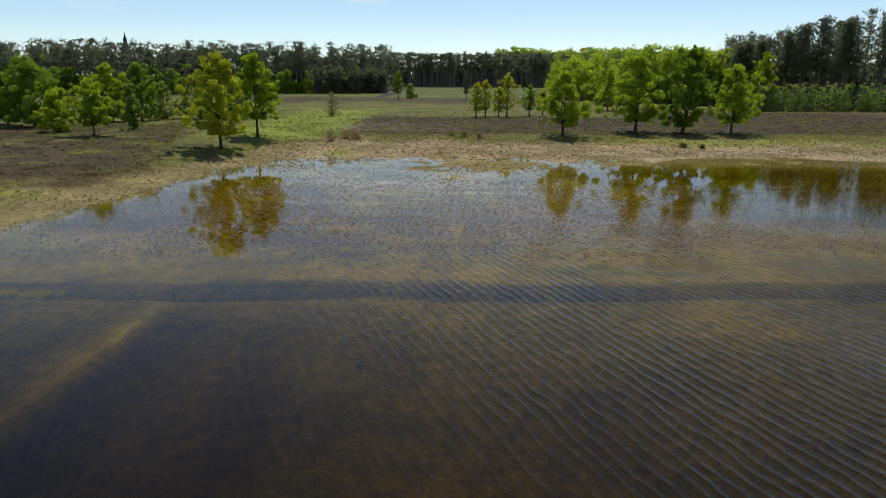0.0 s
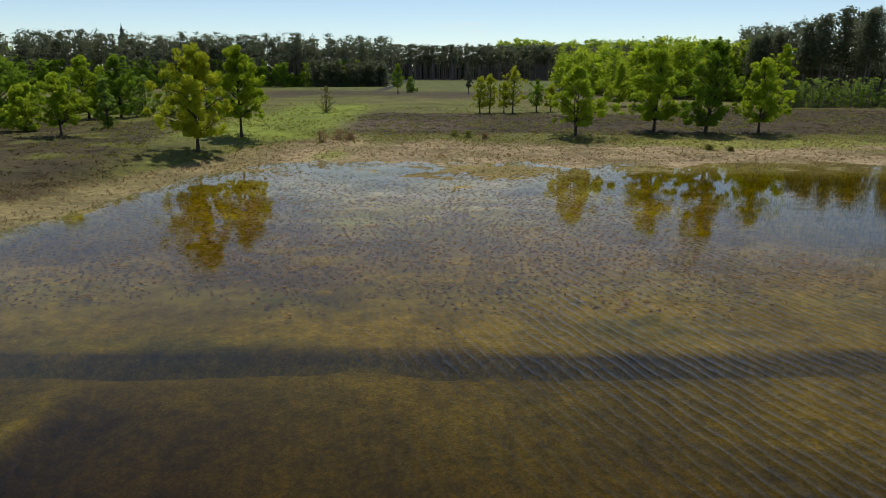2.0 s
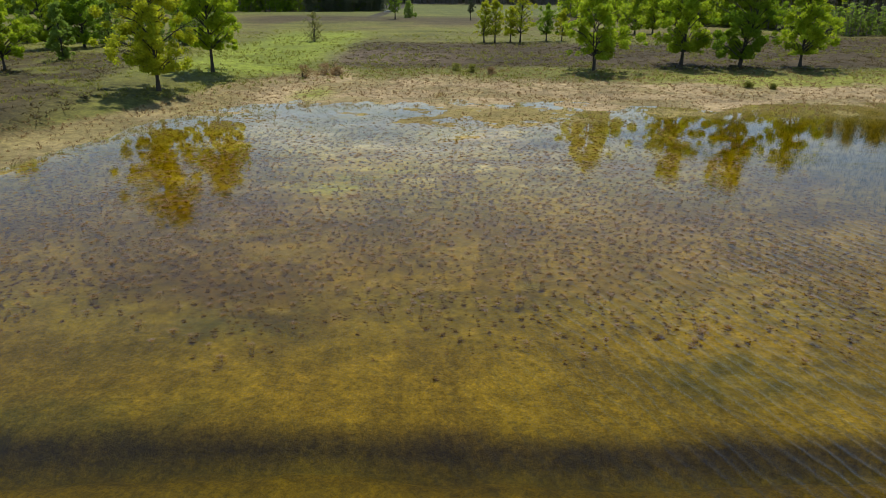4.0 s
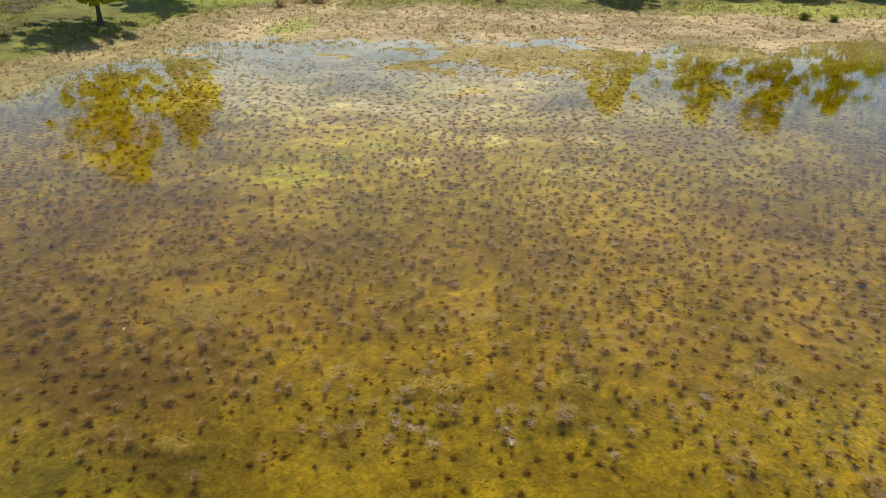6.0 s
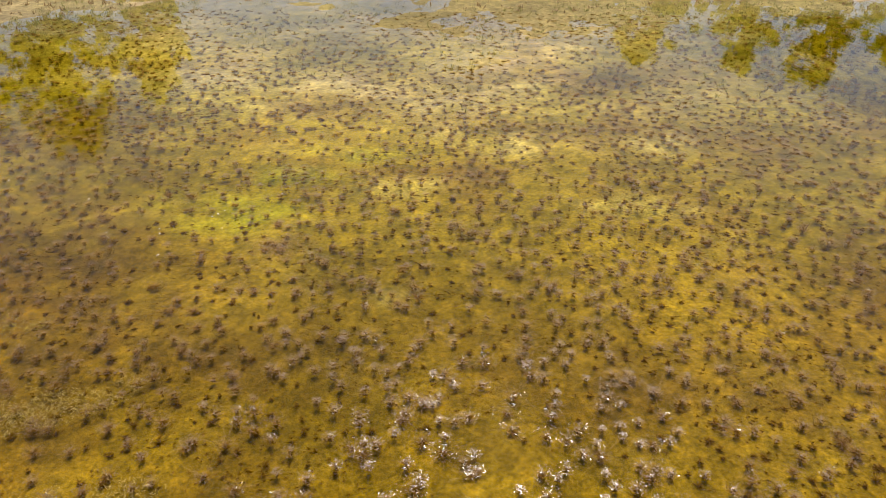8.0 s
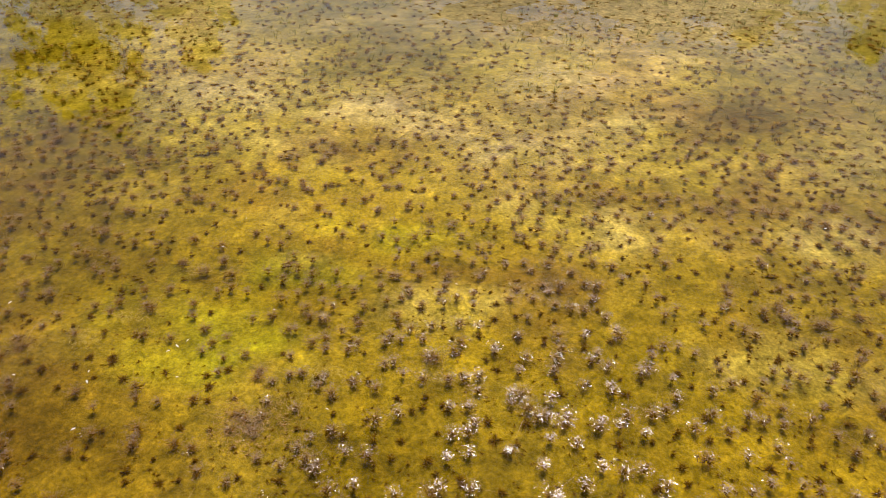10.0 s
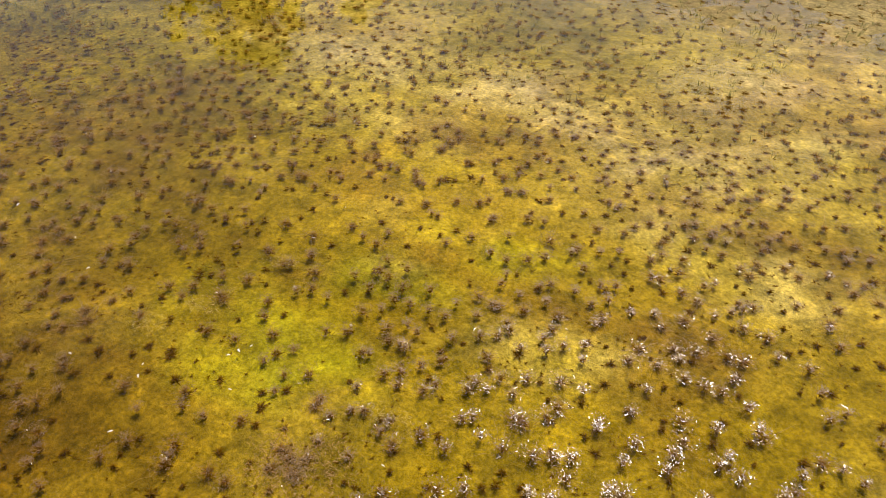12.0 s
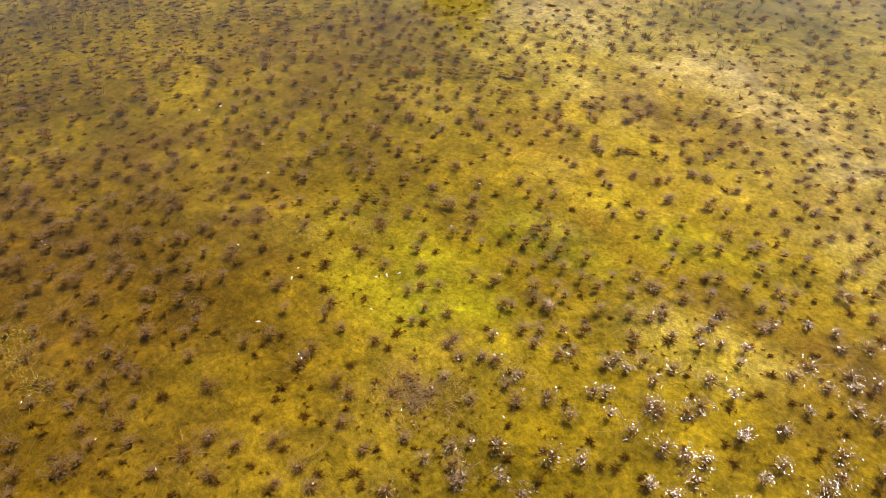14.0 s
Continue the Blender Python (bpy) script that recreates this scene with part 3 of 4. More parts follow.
# mats of dry water plants lying at the surface: small curled leaves
MAT = plant_material("dry_water_plant", (0.34, 0.25, 0.06), (0.62, 0.48, 0.17), (0.44, 0.33, 0.08), 0.5, 0.5)
MAT_BROWN = plant_material("dead_sedge_litter", (0.28, 0.17, 0.05), (0.56, 0.38, 0.17), (0.38, 0.22, 0.08), 0.5, 0.5)
MAT_GREEN = plant_material("yellow_green_water_plant", (0.32, 0.26, 0.045), (0.52, 0.44, 0.11), (0.40, 0.34, 0.06), 0.45, 0.5)
for px, py, ra, rb, tilt, n, mat in [
        (-5.9, 41.1, 1.35, 1.05, 0.1, 4400, MAT), (-7.6, 43.6, 1.9, 0.75, 0.40, 3600, MAT), (-9.3, 43.2, 0.8, 0.5, 0.2, 1300, MAT), (-2.5, 38.6, 0.6, 0.45, 0, 1000, MAT), (-0.3, 38.2, 0.8, 0.4, 0, 1000, MAT),
        (0.95, 41.0, 0.45, 0.5, 0, 900, MAT), (2.6, 38.4, 0.6, 0.4, 0, 700, MAT_GREEN), (-5.0, 36.3, 0.6, 0.35, 0, 600, MAT), (7.0, 38.5, 1.3, 0.7, 0, 1700, MAT_GREEN), (9.8, 39.1, 1.5, 0.7, 0, 1700, MAT_GREEN),
        (-9.6, 46.0, 1.2, 0.5, 0, 800, MAT_GREEN), (-4.3, 49.2, 0.75, 0.6, 0, 1100, MAT_BROWN), (-7.4, 51.3, 0.4, 0.25, 0, 200, MAT), (-8.0, 50.7, 0.4, 0.25, 0, 170, MAT), (-6.9, 52.9, 0.45, 0.22, 0, 130, MAT), (-3.4, 50.4, 0.6, 0.2, 0, 170, MAT),
        (-17.9, 28.2, 1.9, 0.6, 0, 4500, MAT_GREEN)]:
    a, r = rng.uniform(0, 2 * np.pi, n), rng.random(n) ** 0.6 * rng.uniform(0.8, 1.35, n)
    x, y = px + ra * r * np.cos(a), py + rb * r * np.sin(a) + tilt * ra * r * np.cos(a)
    keepers = fbm(x, y, 0.5, 161) + 0.30 * (0.8 - r) > 0.44 + 0.08 * rng.random(n)
    x, y = x[keepers], y[keepers]
    m = len(x)
    th, ln = rng.uniform(0, 2 * np.pi, m), rng.uniform(0.02, 0.055, m)
    up = rng.uniform(-0.02, 0.03, m)
    c = np.stack([x, y, np.maximum(rng.uniform(-0.04, 0.02, m), height_at(x, y) + 0.01)], 1)
    along = np.stack([np.cos(th) * ln, np.sin(th) * ln, up], 1)
    side = np.stack([-np.sin(th) * 0.0048, np.cos(th) * 0.0048, 0 * th], 1)
    bow = np.array([[0, 0, 0.012]])
    v = np.stack([c - along, c - side + bow, c + along, c + side + bow], 1).reshape(-1, 3)
    ob = new("dry_plant_mat", mesh_of("dry_plant_mat", v, np.arange(m * 4).reshape(-1, 4), mat, False, tip=np.repeat(rng.random(m), 4)))
    tagged(ob, "tangled mat of %s water plants at the water surface" % ("yellow-green" if mat is MAT_GREEN else "dry straw-coloured"), "water plants", kind="stuff")

# olive sedge thinning out from the west shore into the shallows
x, y = scatter(16000, -44, -12, 34, 78, lambda x, y: step(-2, 1, inside(x, y)) * (1 - step(1, 9, inside(x, y))) * step(-4, 6, -x - 16))
tufts("shore_sedge", "olive-brown sedge thinning out into the flooded west shore", "sedge", RUSH, x, y, rng.uniform(0.12, 0.28, len(x)), rng.uniform(0.2, 0.4, len(x)), 5, 0.013, 0.4, 0.9)

# grass and heather on land
x, y = scatter(16500, -60, 70, 46, 112, lambda x, y: step(-6.0, 1, -inside(x, y)) * (1 - step(20, 30, -inside(x, y))))
x, y, k = raised(x, y)
tufts("shore_grass", "short dry straw-coloured grass along the pond shore", "grass", STRAW, x, y, rng.uniform(0.10, 0.30, len(x)), rng.uniform(0.15, 0.35, len(x)), 6, 0.02, 0.4, 0.9)
x, y = scatter(16000, -80, 90, 80, 200, lambda x, y: step(12, 20, -inside(x, y)) * step(0.4, 0.55, fbm(x, y, 8, 121)) * (1 - 0.6 * step(110, 200, y)))
x, y, k = raised(x, y)
tufts("meadow_grass", "green and yellowish meadow grass behind the shore", "grass", TURF, x, y, rng.uniform(0.15, 0.4, len(x)), rng.uniform(0.25, 0.6, len(x)), 6, 0.035, 0.3, 0.7)


def heath_keep(x, y):
    px, py, k = raised(x, y)
    return (tone_at(px, py)[:, 0] < 0.11) * 0.8 * (inside(x, y) < -4)


x, y = scatter(14000, -95, 100, 60, 185, heath_keep)
x, y, k = raised(x, y)
tufts("heather", "low dark brown heather clumps on dry heath", "heather", HEATH, x, y, rng.uniform(0.14, 0.30, len(x)), rng.uniform(0.5, 1.0, len(x)), 8, 0.04, 0.3, 0.9)

# ---- water ----
wx, wy, wf = sheet(graded(-18, 16, 0.22, 62, 1.05), graded(36, 64, 0.22, 60, 1.06))
keep = (wx < 79.5) & (wy < 86) & (wy > -57) & (wx > -58)
ok = keep[wf].all(1)
idx = np.cumsum(keep) - 1
wf, wx, wy = idx[wf[ok]], wx[keep], wy[keep]
d = depth_at(wx, wy).clip(0.0, 1.6)
tint = np.exp(-d[:, None] * np.array((1.22, 1.32, 6.0))[None, :])
CELL = 0.16
grid = np.zeros((520, 520))
np.add.at(grid, (((SX + 36) / CELL).astype(int).clip(0, 519), ((SY - 30) / CELL).astype(int).clip(0, 519)), 1.0)
grid = np.minimum(grid + 0.35 * (np.roll(grid, 1, 0) + np.roll(grid, -1, 0) + np.roll(grid, 1, 1) + np.roll(grid, -1, 1)), 1.0)
stems = 0.06 + grid[((wx + 36) / CELL).astype(int).clip(0, 519), ((wy - 30) / CELL).astype(int).clip(0, 519)]
stems = stems * step(30, 40, wy) * (1 - 0.85 * step(56, 64, wy)) * (0.5 + 0.5 * step(0.42, 0.6, fbm(wx, wy, 2.0, 141)))
ripple = (1.0 + 0.4 * step(0, 14, wx)) * (1 - step(30, 43, wy - 0.35 * wx.clip(-10, 14) + 4 * (fbm(wx, wy, 8, 131) - 0.5))) * (0.4 + 0.6 * step(-14, 6, wx)) + 0.03
water = new("water", mesh_of("water", np.stack([wx, wy, 0 * wx], 1), wf, WATER, True, tint=tint, ripple=ripple, stems=stems))
tagged(water, "clear amber bog water, calm by the reeds and rippled by wind", "water", kind="structure")


# ---- trees ----
def tube(points, radii, sides=7):
    """A tapered limb along the points."""
    points, radii = np.asarray(points, float), np.asarray(radii, float)
    a = np.linspace(0, 2 * np.pi, sides, endpoint=False)
    way = np.gradient(points, axis=0)
    way /= np.linalg.norm(way, axis=1)[:, None] + 1e-9
    ref = np.where(np.abs(way[:, 2:3]) > 0.9, np.array([[1.0, 0, 0]]), np.array([[0, 0, 1.0]]))
    u = np.cross(way, ref); u /= np.linalg.norm(u, axis=1)[:, None] + 1e-9
    w = np.cross(way, u)
    v = points[:, None] + radii[:, None, None] * (np.cos(a)[None, :, None] * u[:, None] + np.sin(a)[None, :, None] * w[:, None])
    n = len(points)
    i = np.arange(n - 1)[:, None] * sides
    j = np.arange(sides)[None, :]
    j2 = (j + 1) % sides
    f = np.stack([i + j, i + j2, i + sides + j2, i + sides + j], -1).reshape(-1, 4)
    return v.reshape(-1, 3), f


def joined(pieces):
    vs, fs, n = [], [], 0
    for v, f in pieces:
        vs.append(v); fs.append(f + n); n += len(v)
    return np.concatenate(vs), np.concatenate(fs)


def leaf_quads(centres, scale, g, flat=0.35):
    """A four-cornered leaf spray at each centre, turned at random."""
    n = len(centres)
    nrm = g.normal(size=(n, 3)); nrm[:, 2] = nrm[:, 2] + flat * 2
    nrm /= np.linalg.norm(nrm, axis=1)[:, None]
    u = np.cross(nrm, g.normal(size=(n, 3))); u /= np.linalg.norm(u, axis=1)[:, None]
    w = np.cross(nrm, u)
    s = scale * g.uniform(0.6, 1.4, n)[:, None]
    v = np.stack([centres - u * s, centres + w * s * 0.45 + nrm * s * 0.12, centres + u * s, centres - w * s * 0.45 + nrm * s * 0.12], 1).reshape(-1, 3)
    return v, np.arange(n * 4).reshape(-1, 4)


def broadleaf(name, label, x, y, tall, wide, low, leaves, seed, leaf=0.13, count=15000, stems=1, taper=0.75):
    """A broadleaved tree: trunk with limbs and twigs, crown of small leaf sprays in uneven clumps with gaps between.
    low: the crown's foot as a share of the height; taper: how much the crown narrows toward its top."""
    g = np.random.default_rng(seed)
    (x,), (y,), (k,) = raised(x, y)
    tall, wide = tall * k, wide * k
    tree = tagged(new(name), label, "tree" if tall > 4.5 else "bush")
    tree.location = (x, y, float(height_at(np.array([x]), np.array([y]))[0]) - 0.05)
    foot = tall * (low + 0.03)
    limbs = int(22 + 2.2 * tall)
    u = (np.arange(limbs) + g.uniform(0, 1, limbs)) / limbs
    ang = np.arange(limbs) * 2.4 + g.normal(0, 0.5, limbs)
    lobe = 1 + 0.14 * np.sin(2 * ang + g.uniform(0, 6)) + 0.14 * np.sin(3 * ang + 5 * u + g.uniform(0, 6))
    prof = np.clip(u / 0.2 + 0.35, 0, 1) ** 0.7 * (1 - taper * np.clip((u - 0.3) / 0.7, 0, 1) ** 1.6)
    long = wide / 2 * prof * lobe * g.uniform(0.5, 1.08, limbs)
    ends = np.stack([np.cos(ang) * long, np.sin(ang) * long, foot + (tall * 0.95 - foot) * u], 1)
    pieces, clumps = [], []
    r0 = 0.012 * tall + 0.04
    zs = np.linspace(0, tall * 0.92, 10)
    lean = g.normal(0, 0.02, 2)
    for j in range(stems):
        off = g.normal(0, 0.14 * (stems > 1), 2)
        drift = np.cumsum(g.normal(0, 0.008 * tall, (10, 2)), 0) * np.linspace(0, 1, 10)[:, None]
        pts = np.stack([off[0] * (1 + zs * 0.6) + lean[0] * zs + drift[:, 0], off[1] * (1 + zs * 0.6) + lean[1] * zs + drift[:, 1], zs], 1)
        rr = r0 / math.sqrt(stems) * np.interp(zs / tall, [0, 0.03, 0.3, 0.92], [1.5, 1.0, 0.72, 0.07])
        pieces.append(tube(pts, rr, 8))
        for c in ends[j::stems]:
            reach = math.hypot(c[0], c[1])
            zb = np.clip(c[2] - 0.55 * reach - 0.04 * tall, min(foot * 0.8, tall * 0.5), tall * 0.85)
            b = np.array([np.interp(zb, zs, pts[:, 0]), np.interp(zb, zs, pts[:, 1]), zb])
            bow = b * 0.5 + c * 0.5 + np.array([g.normal(0, 0.07 * reach), g.normal(0, 0.07 * reach), 0.10 * reach])
            rb = 0.004 * tall + 0.008 * reach
            pieces.append(tube([b, bow, c], [rb, rb * 0.6, rb * 0.15], 5))
            for q in range(2 + int(0.8 * reach)):
                a = 1.02 - 0.75 * g.random() ** 1.2
                p = (1 - a) ** 2 * b + 2 * a * (1 - a) * bow + a * a * c
                p = p + g.normal(size=3) * np.array([0.15, 0.15, 0.15]) * (0.5 + reach) * (0.4 + 0.6 * a)
                clumps.append(p)
                pieces.append(tube([bow, bow * 0.5 + p * 0.5 + np.array([0, 0, 0.04]), p], [rb * 0.4, rb * 0.25, rb * 0.1], 3))
        for q in range(6):
            z = tall * g.uniform(0.8, 0.98)
            clumps.append(np.array([np.interp(z, zs, pts[:, 0]), np.interp(z, zs, pts[:, 1]), z]) + g.normal(size=3) * np.array([0.06, 0.06, 0.01]) * wide * (1.3 - z / tall))
    cc = np.array(clumps)
    v, f = joined(pieces)
    part("trunk", mesh_of(name + "_trunk", v, f, BARK, True), tree)
    n = len(cc)
    spread = (0.032 * wide + 0.10) * g.uniform(0.5, 1.45, n)
    w = spread ** 2 * g.uniform(0.5, 1.5, n)
    j = g.choice(n, count, p=w / w.sum())
    way = g.normal(size=(count, 3))
    way /= np.linalg.norm(way, axis=1)[:, None]
    cen = cc[j] + way * (g.random(count) ** 0.45 * 1.35 * spread[j])[:, None] * np.array([1, 1, 0.85])
    cen[:, 2] = np.maximum(cen[:, 2], foot * 0.8)
    v, f = leaf_quads(cen, leaf, g, 0.1)
    part("crown", mesh_of(name + "_crown", v, f, leaves, False, tip=np.repeat(g.random(count), 4)), tree)
    return tree


def pine_data(g, tall, wide, quads, crown_from=0.55, leaf=0.5):
    """Points of one pine: a bare mast, and clumps of needles on flat boughs."""
    zs = np.linspace(0, tall * 0.97, 6)
    drift = np.cumsum(g.normal(0, 0.06, (6, 2)), 0)
    pts = np.stack([drift[:, 0], drift[:, 1], zs], 1)
    trunk = tube(pts, np.interp(zs / tall, [0, 1], [0.012 * tall, 0.03]), 5)
    nb = max(6, quads // 14)
    u = np.sort(g.random(nb))
    ang = g.uniform(0, 2 * np.pi, nb)
    r = wide / 2 * (1 - 0.75 * u ** 1.8) * g.uniform(0.25, 1.0, nb)
    bc = np.stack([np.cos(ang) * r, np.sin(ang) * r, tall * (crown_from + (1 - crown_from) * u)], 1)
    k = g.integers(0, nb, quads)
    cen = bc[k] + g.normal(size=(quads, 3)) * np.array([0.55, 0.55, 0.28]) * wide * 0.22
    return trunk, leaf_quads(cen, leaf, g, 0.8)


def pine(name, label, x, y, tall, wide, seed, quads=2600):
    g = np.random.default_rng(seed)
    (x,), (y,), (k,) = raised(x, y)
    tall, wide = tall * k, wide * k
    tree = tagged(new(name), label, "tree", group="pines at the wood's edge")
    tree.location = (x, y, float(height_at(np.array([x]), np.array([y]))[0]) - 0.1)
    trunk, crown = pine_data(g, tall, wide, quads, 0.45, 0.3)
    part("trunk", mesh_of(name + "_trunk", *trunk, PINE_BARK, True), tree)
    part("crown", mesh_of(name + "_crown", *crown, NEEDLE, False, tip=np.repeat(g.random(len(crown[1])), 4)), tree)
    return tree


def wood(places, kinds, seed):
    """A far wood: masts and crowns of many trees, joined. kinds: function of the tree's number that gives height, width, quads, crown_from, leaf."""
    g = np.random.default_rng(seed)
    masts, crowns = [], []
    px, py, scale = raised(places[:, 0], places[:, 1])
    zs = height_at(px, py)
    for i, (x, y) in enumerate(zip(px, py)):
        tall, wide, *rest = kinds(g, *places[i])
        t, c = pine_data(g, tall * scale[i], wide * scale[i], *rest)
        o = np.array([[x, y, zs[i] - 0.2]])
        masts.append((t[0] + o, t[1])); crowns.append((c[0] + o, c[1]))
    return masts, crowns


def plant_wood(name, label, places, kinds, leaves, seed):
    masts, crowns = wood(places, kinds, seed)
    v, f = joined(crowns)
    tagged(new(name, mesh_of(name, v, f, leaves, False, tip=np.repeat(np.random.default_rng(seed).random(len(f)), 4))), label, "woodland", kind="stuff")
    v, f = joined(masts)
    tagged(new(name + "_trunks", mesh_of(name + "_trunks", v, f, PINE_BARK, True)), "bare upright trunks of " + label, "tree trunks", kind="stuff")


def strip(n, x0, x1, front, deep, g):
    """Places in a belt behind the line y = front(x)."""
    x = g.uniform(x0, x1, n)
    return np.stack([x, front(x) + deep * g.random(n) ** 1.4], 1)


broadleaf("oak_tree", "tall spreading oak with golden young leaves on the pond shore", -27.7, 87.4, 11.8, 8.8, 0.16, OAK_GOLD, 11, 0.12, 24000, 1, 0.8)
broadleaf("oak_tree", "slender green oak on the grassy pond shore", -27.6, 104.7, 12.2, 8.4, 0.24, OAK, 12, 0.13, 22000, 1, 0.72)
broadleaf("oak_tree", "broad dense green oak at the edge of the heath", -71.7, 124.6, 12.2, 13.5, 0.06, OAK_DARK, 13, 0.15, 26000, 2, 0.6)
broadleaf("oak_tree", "low yellow-green oak bush beside larger trees", -61.3, 112.5, 6.6, 6.6, 0.03, OAK, 14, 0.13, 12000, 3, 0.6)
broadleaf("oak_tree", "small round green oak on dry heath", -52.2, 105.4, 8.4, 7.4, 0.2, OAK, 15, 0.13, 13000, 1, 0.6)
broadleaf("oak_tree", "rounded green oak behind smaller trees", -64.2, 137.5, 11.2, 9.5, 0.1, OAK, 16, 0.15, 14000)
broadleaf("birch_tree", "young pale green birch shaped like a cone", -52.2, 119.0, 8.0, 4.4, 0.02, BIRCH, 17, 0.10, 11000, 1, 0.9)
broadleaf("oak_tree", "dark leafy oak standing behind a birch", -60.1, 141.2, 11.8, 9.0, 0.06, OAK_DARK, 18, 0.15, 14000)
broadleaf("oak_tree", "low dark oak at the edge of the heath", -79.1, 128.5, 9.3, 8.5, 0.06, OAK_DARK, 19, 0.15, 12000)
for i, (x, y, h) in enumerate([(-74.5, 150, 8.0), (-70.0, 152, 7.6), (-66.0, 154, 8.4), (-61.5, 152, 7.4), (-57.5, 146, 7.8), (-54.0, 150, 8.6), (-50.5, 148, 8.2), (-47.5, 152, 8.6), (-44.5, 151, 7.4), (-42.0, 149, 5.2)]):
    broadleaf("willow_bush", "pale green upright willow bush in a thicket", x, y, h, 5.6, 0.01, BIRCH, 130 + i, 0.12, 6000, 3, 0.7)
broadleaf("thorn_bush", "sparse olive-brown bush in meadow grass", -25.1, 159.9, 5.6, 4.4, 0.05, RUSH, 36, 0.11, 1500, 3, 0.5)
broadleaf("lone_tree", "small lone broadleaved tree in the far meadow", -17.6, 276.8, 11.0, 5.5, 0.22, OAK_DARK, 37, 0.2, 2500, 1, 0.7)
broadleaf("willow_bush", "round grey-green willow bush in the far meadow", -13.2, 290.0, 6.0, 6.5, 0.01, BIRCH, 38, 0.2, 3000, 3)
broadleaf("lone_tree", "thin dark tree in the far meadow", 8.6, 273.6, 8.5, 3.2, 0.3, NEEDLE, 39, 0.2, 1200)
for i, (x, y, h, w) in enumerate([(7.3, 160.1, 7.8, 4.0), (9.4, 160.4, 8.2, 4.6), (12.6, 162.7, 6.6, 4.0), (14.3, 160.6, 10.0, 5.4), (20.0, 165.6, 7.4, 5.6), (23.1, 165.9, 6.4, 4.8)]):
    broadleaf("young_oak", "young bright green oak in a loose row on the heath", x, y, h, w, 0.2, OAK_GOLD if i != 4 else OAK_DARK, 40 + i, 0.13, 3200, 1, 0.6)
broadleaf("oak_tree", "round green oak with forked trunk beside the shore", 18.5, 109.1, 9.6, 9.6, 0.2, OAK, 50, 0.13, 18000, 2, 0.55)
broadleaf("oak_tree", "bright green oak behind the shore trees", 44.3, 192.2, 10.8, 9.0, 0.1, OAK, 51, 0.17, 7000)
broadleaf("oak_tree", "bright green oak behind the shore trees", 49.0, 194.0, 10.6, 8.5, 0.1, OAK, 52, 0.17, 7000)
broadleaf("oak_tree", "tall bright green oak in the shore row", 31.9, 117.6, 13.2, 9.6, 0.13, OAK, 53, 0.13, 22000, 1, 0.72)
broadleaf("oak_tree", "tall dark green oak with low boughs in the shore row", 38.9, 115.6, 14.2, 9.0, 0.07, OAK_DARK, 54, 0.13, 26000, 2, 0.65)
broadleaf("oak_tree", "bright green oak with an open crown in the shore row", 46.8, 114.9, 11.6, 9.6, 0.17, OAK, 55, 0.13, 16000, 1, 0.6)
broadleaf("oak_tree", "green oak in front of the pine wood", 88.0, 197.0, 16.0, 9.0, 0.1, OAK, 56, 0.18, 12000)

for i, (x, y, h, w, kind) in enumerate([(-15.8, 98.8, 1.4, 2.2, 0), (-14.2, 103.1, 1.2, 3.0, 0), (-12.7, 102.0, 0.9, 2.0, 0), (3.2, 106.2, 0.9, 2.2, 1), (1.2, 108.1, 0.8, 2.4, 1), (5.4, 104.3, 0.7, 1.8, 0),
                                        (31.5, 92.1, 0.6, 1.2, 1), (33.6, 91.0, 0.5, 1.0, 1)]):
    broadleaf("low_bush", ("low brown heather bush", "low yellow-green bush")[kind] + " in the shore grass", x, y, h, w, 0.02, (STRAW, TURF)[kind], 60 + i, 0.05, 1500, 3)

g = np.random.default_rng(90)
# west wood: dark pines with some broadleaves at the foot
west = lambda x: 292 + 0.62 * np.maximum(0, x + 190)
pl = strip(560, -340, -32, west, 55, g)
plant_wood("pine_wood_west", "dark mixed pine wood on the skyline", pl, lambda g, x, y: ((22.6 + (y - 292) * 0.03) * g.uniform(0.84, 1.05), 7.0, 200, 0.42, 0.46), NEEDLE, 91)
# added tall foliage behind the pines: blocks the sky so the wood stays dark
pl = strip(420, -345, -34, lambda x: west(x) + 35, 40, g)
plant_wood("wood_backing_west", "added belt of foliage that blocks the sky behind the west pines", pl, lambda g, x, y: (g.uniform(17, 22), 8.5, 80, 0.02, 1.5), NEEDLE, 99)
pl = strip(260, -330, -34, lambda x: west(x) - 8, 10, g)
plant_wood("wood_edge_west", "broadleaved trees along the foot of the pine wood", pl, lambda g, x, y: (g.uniform(5, 14), 6.0, 200, 0.05, 0.5), OAK_DARK, 92)
pl = strip(50, -64, -30, lambda x: west(x) - 12, 8, g)
plant_wood("dark_thicket", "dark green thicket at the end of the wood", pl, lambda g, x, y: (g.uniform(8, 14), 5.5, 320, 0.02, 0.42), NEEDLE, 93)
# plantation across the far meadow
pl = strip(560, -50, 230, lambda x: 585 + 0 * x, 50, g)
plant_wood("pine_plantation", "even pine plantation with bare trunks behind the meadow", pl, lambda g, x, y: (27.5 * g.uniform(0.95, 1.03), 7.0, 110, 0.5, 0.7), NEEDLE, 94)
# added backing foliage that shuts out sky between the plantation trunks
pl = strip(420, -55, 235, lambda x: 640 + 0 * x, 40, g)
plant_wood("plantation_backing", "added belt of foliage that blocks the sky behind the plantation trunks", pl, lambda g, x, y: (g.uniform(13, 19), 10, 50, 0.02, 2.1), NEEDLE, 89)
pl = strip(150, 45, 240, lambda x: 675 + 0 * x, 40, g)
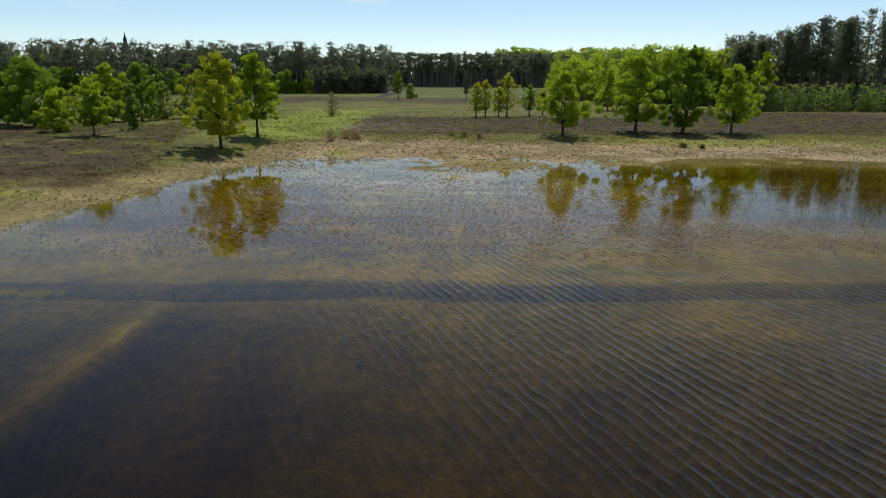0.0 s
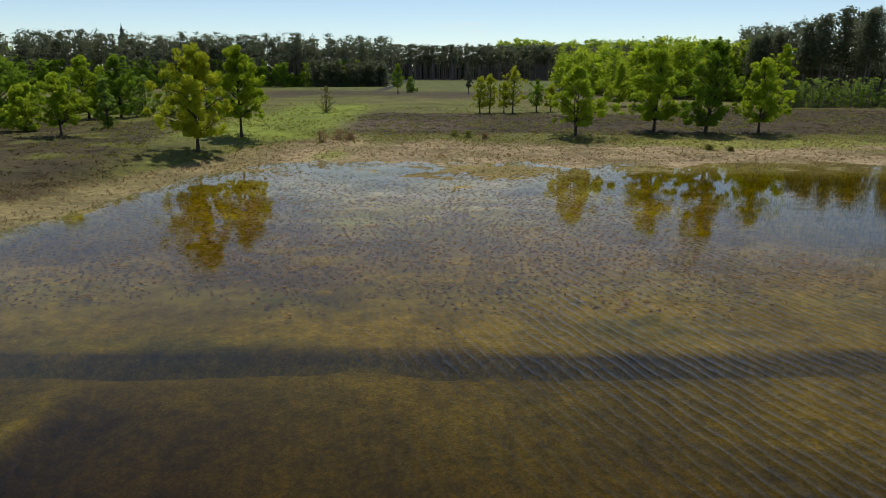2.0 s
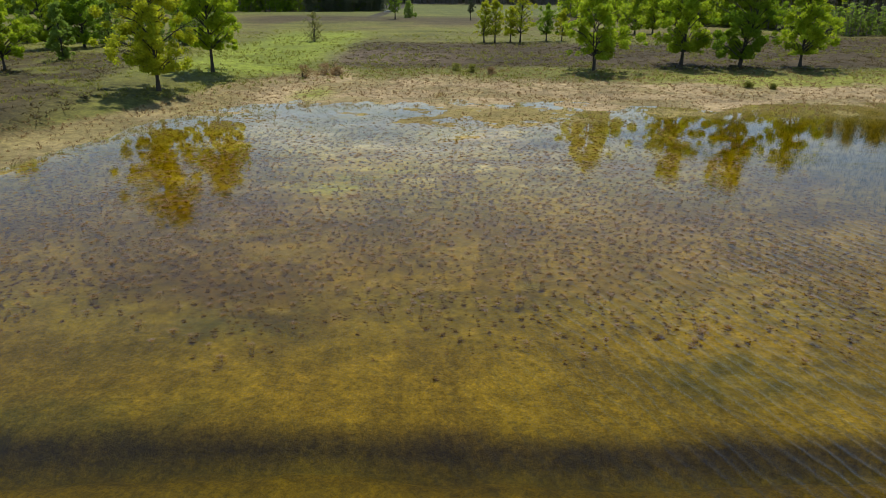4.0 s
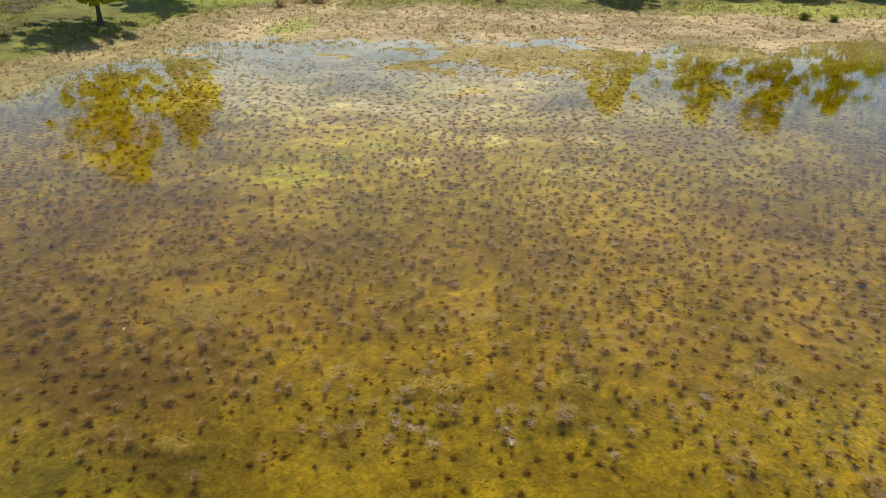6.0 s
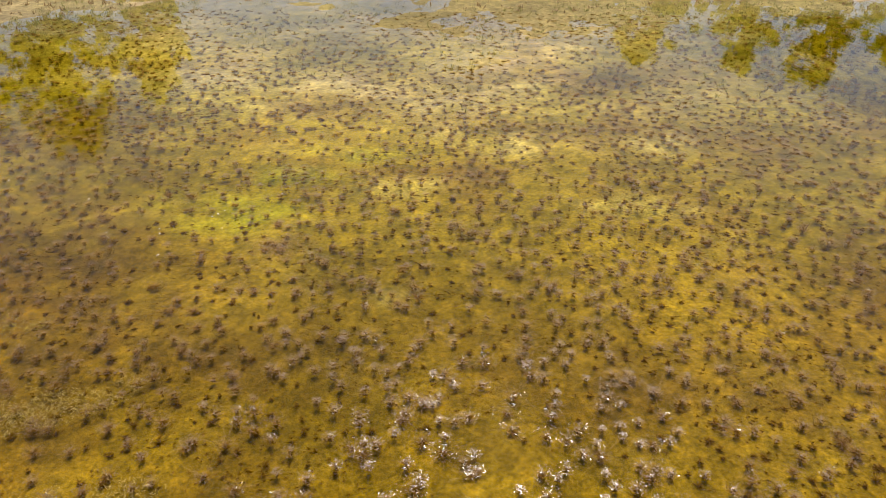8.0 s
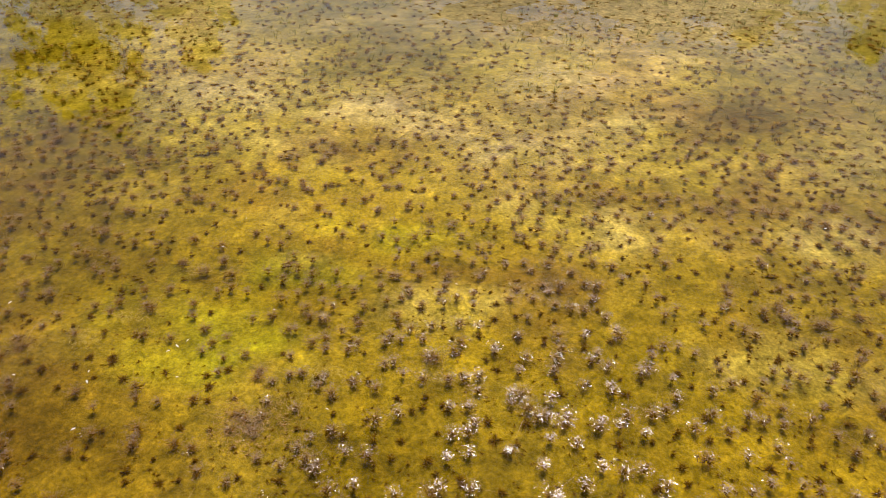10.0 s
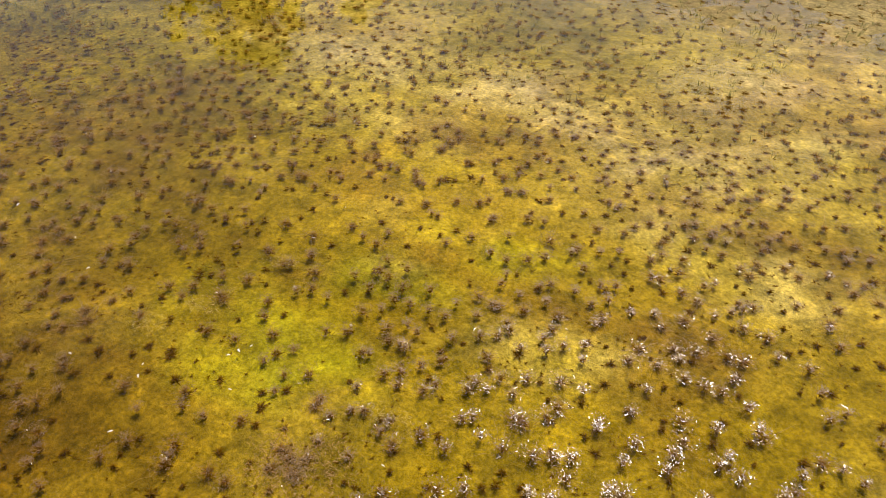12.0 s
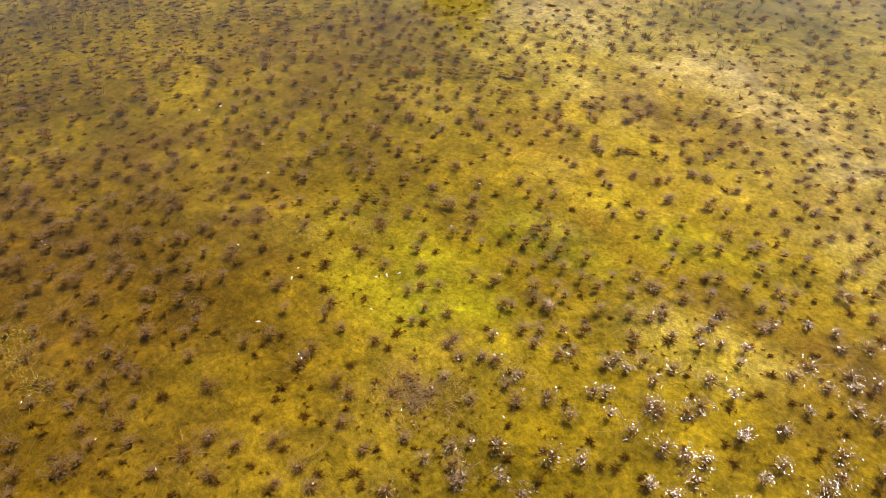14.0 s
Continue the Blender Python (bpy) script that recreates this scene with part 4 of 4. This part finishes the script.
plant_wood("far_broadleaf_wood", "bright green broadleaved wood behind the plantation", pl, lambda g, x, y: (33.5 * g.uniform(0.9, 1.06), 12, 200, 0.3, 1.2), OAK, 95)
# east wood
pl = strip(150, 50, 94, lambda x: 215 + 1.6 * (92 - x), 60, g)
plant_wood("east_broadleaf_wood", "bright green broadleaved wood behind the shore trees", pl, lambda g, x, y: (18.5 * g.uniform(0.6, 1.05), 8.5, 400, 0.06, 0.48), OAK, 96)
pl = strip(380, 86, 270, lambda x: 226 - 0.35 * (x - 90).clip(0, 60), 50, g)
pl = pl[pl[:, 0] > 0.385 * pl[:, 1]]
plant_wood("pine_wood_east", "tall dark pine wood east of the heath", pl, lambda g, x, y: ((19.5 + 0.19 * min(x - 86, 60)) * g.uniform(0.85, 1.05), 6.8, 250, 0.36, 0.44), NEEDLE, 97)
# added foliage fill behind the east pines, keeps sky from showing through
pl = strip(130, 100, 275, lambda x: 245 + 0 * x, 40, g)
plant_wood("wood_backing_east", "added belt of foliage that blocks the sky behind the east pines", pl, lambda g, x, y: (g.uniform(10, 15), 9, 150, 0.02, 1.1), NEEDLE, 88)
for i in range(13):
    x = 88 + 4.6 * i + g.uniform(-1.5, 1.5)
    pine("scots_pine", "tall dark scots pine at the wood's edge", x, 219 - 0.30 * (x - 90) + g.uniform(-3, 3), 19.5 + 0.19 * (x - 86) + g.uniform(-2.0, 2.0), 6.5, 200 + i)
pl = strip(330, 84, 135, lambda x: 191 + 0 * x, 14, g)
plant_wood("birch_thicket", "dense thicket of young pale green birches", pl, lambda g, x, y: (7.4 * g.uniform(0.6, 1.08), 1.8, 115, 0.02, 0.19), BIRCH, 98)

# ---- church spire beyond the wood ----
SLATE = bark_material("dark_slate", (0.05, 0.055, 0.06), (0.09, 0.095, 0.10))
STONE = bark_material("tower_brick", (0.12, 0.08, 0.06), (0.22, 0.16, 0.12))


def lathe(levels, sides):
    a = np.linspace(0, 2 * np.pi, sides, endpoint=False) + np.pi / sides
    v = np.concatenate([np.stack([r * np.cos(a), r * np.sin(a), 0 * a + z], 1) for r, z in levels])
    i = np.arange(len(levels) - 1)[:, None] * sides
    j = np.arange(sides)[None, :]
    return v, np.stack([i + j, i + (j + 1) % sides, i + sides + (j + 1) % sides, i + sides + j], -1).reshape(-1, 4)


church = tagged(new("church_tower"), "dark slender church tower with a slate spire on the horizon", "tower")
(cx,), (cy,), (ck,) = raised(-350.7, 800)
church.location = (cx, cy, 0)
church.scale = (ck, ck, ck * 1.05)
part("tower", mesh_of("tower", *lathe([(4.6, 0), (4.6, 38), (4.9, 38.2), (4.9, 39)], 4), STONE), church)
part("spire", mesh_of("spire", *lathe([(4.4, 39), (2.6, 42), (2.0, 43.5), (1.9, 46), (2.4, 46.4), (1.2, 48.5), (0.5, 51), (0.12, 54.5)], 8), SLATE), church)


# ---- white feathers drifting on the pond ----
FEATHER = plant_material("white_feather", (0.75, 0.74, 0.70), (0.85, 0.84, 0.80), (0.70, 0.66, 0.58), 0.3, 0.6)
LYING = [(-12.63, 52.45), (-12.86, 52.05), (-8.73, 49.67), (-7.49, 49.91), (-6.23, 50.69), (-6.10, 50.85), (-6.34, 50.55), (-7.4, 49.68), (-5.92, 49.97), (-9.92, 51.41), (-6.37, 54.79), (-6.5, 53.68), (-3.18, 49.6), (-1.38, 53.07), (-4.79, 51.85), (-7.1, 48.7)]
t = np.linspace(0, 1, 7)
half = 0.020 * np.sin(np.pi * t ** 0.7) ** 0.8 + 0.0015
rows = [np.stack([t * 0.12 - 0.06, sgn * half, 0.014 * np.sin(np.pi * t) - 0.004 * abs(sgn)], 1) for sgn in (-1, 0, 1)]
fv = np.concatenate(rows)
j = np.arange(6)
ff = np.concatenate([np.stack([j, j + 1, j + 8, j + 7], 1), np.stack([j + 7, j + 8, j + 15, j + 14], 1)])
vane = mesh_of("feather", fv, ff, FEATHER, True, tip=np.tile(t, 3))
for x, y in LYING:
    ob = tagged(new("feather", vane), "small white bird feather floating on amber water", "feather", group="feathers on the pond")
    lift = max(0.006, float(height_at(np.array([x]), np.array([y]))[0]) + 0.006)
    size_f = random.uniform(0.4, 0.8)
    ob.matrix_world = pose(x, y, lift, random.uniform(-12, 12), random.uniform(-8, 8), random.uniform(0, 360)) @ Matrix.Diagonal((size_f, size_f, size_f, 1))


# ---- a pale fallen trunk by the far thicket ----
PALE = bark_material("bare_wood", (0.45, 0.42, 0.36), (0.75, 0.72, 0.66))
v, f = joined([tube([(-1.7, 0, 0.25), (-0.6, 0.1, 0.42), (0.6, 0, 0.5), (1.8, -0.1, 0.62)], [0.32, 0.36, 0.32, 0.2], 9), tube([(0.3, 0, 0.5), (0.7, 0.3, 1.0), (0.9, 0.4, 1.3)], [0.16, 0.12, 0.06], 6)])
log = tagged(new("fallen_trunk", mesh_of("fallen_trunk", v, f, PALE, True)), "pale bare fallen trunk in the grass by a dark thicket", "log")
(lx,), (ly,), (lk,) = raised(-26.5, 360.0)
log.location = (lx, ly, float(height_at(np.array([lx]), np.array([ly]))[0]))
log.scale = (lk, lk, lk)
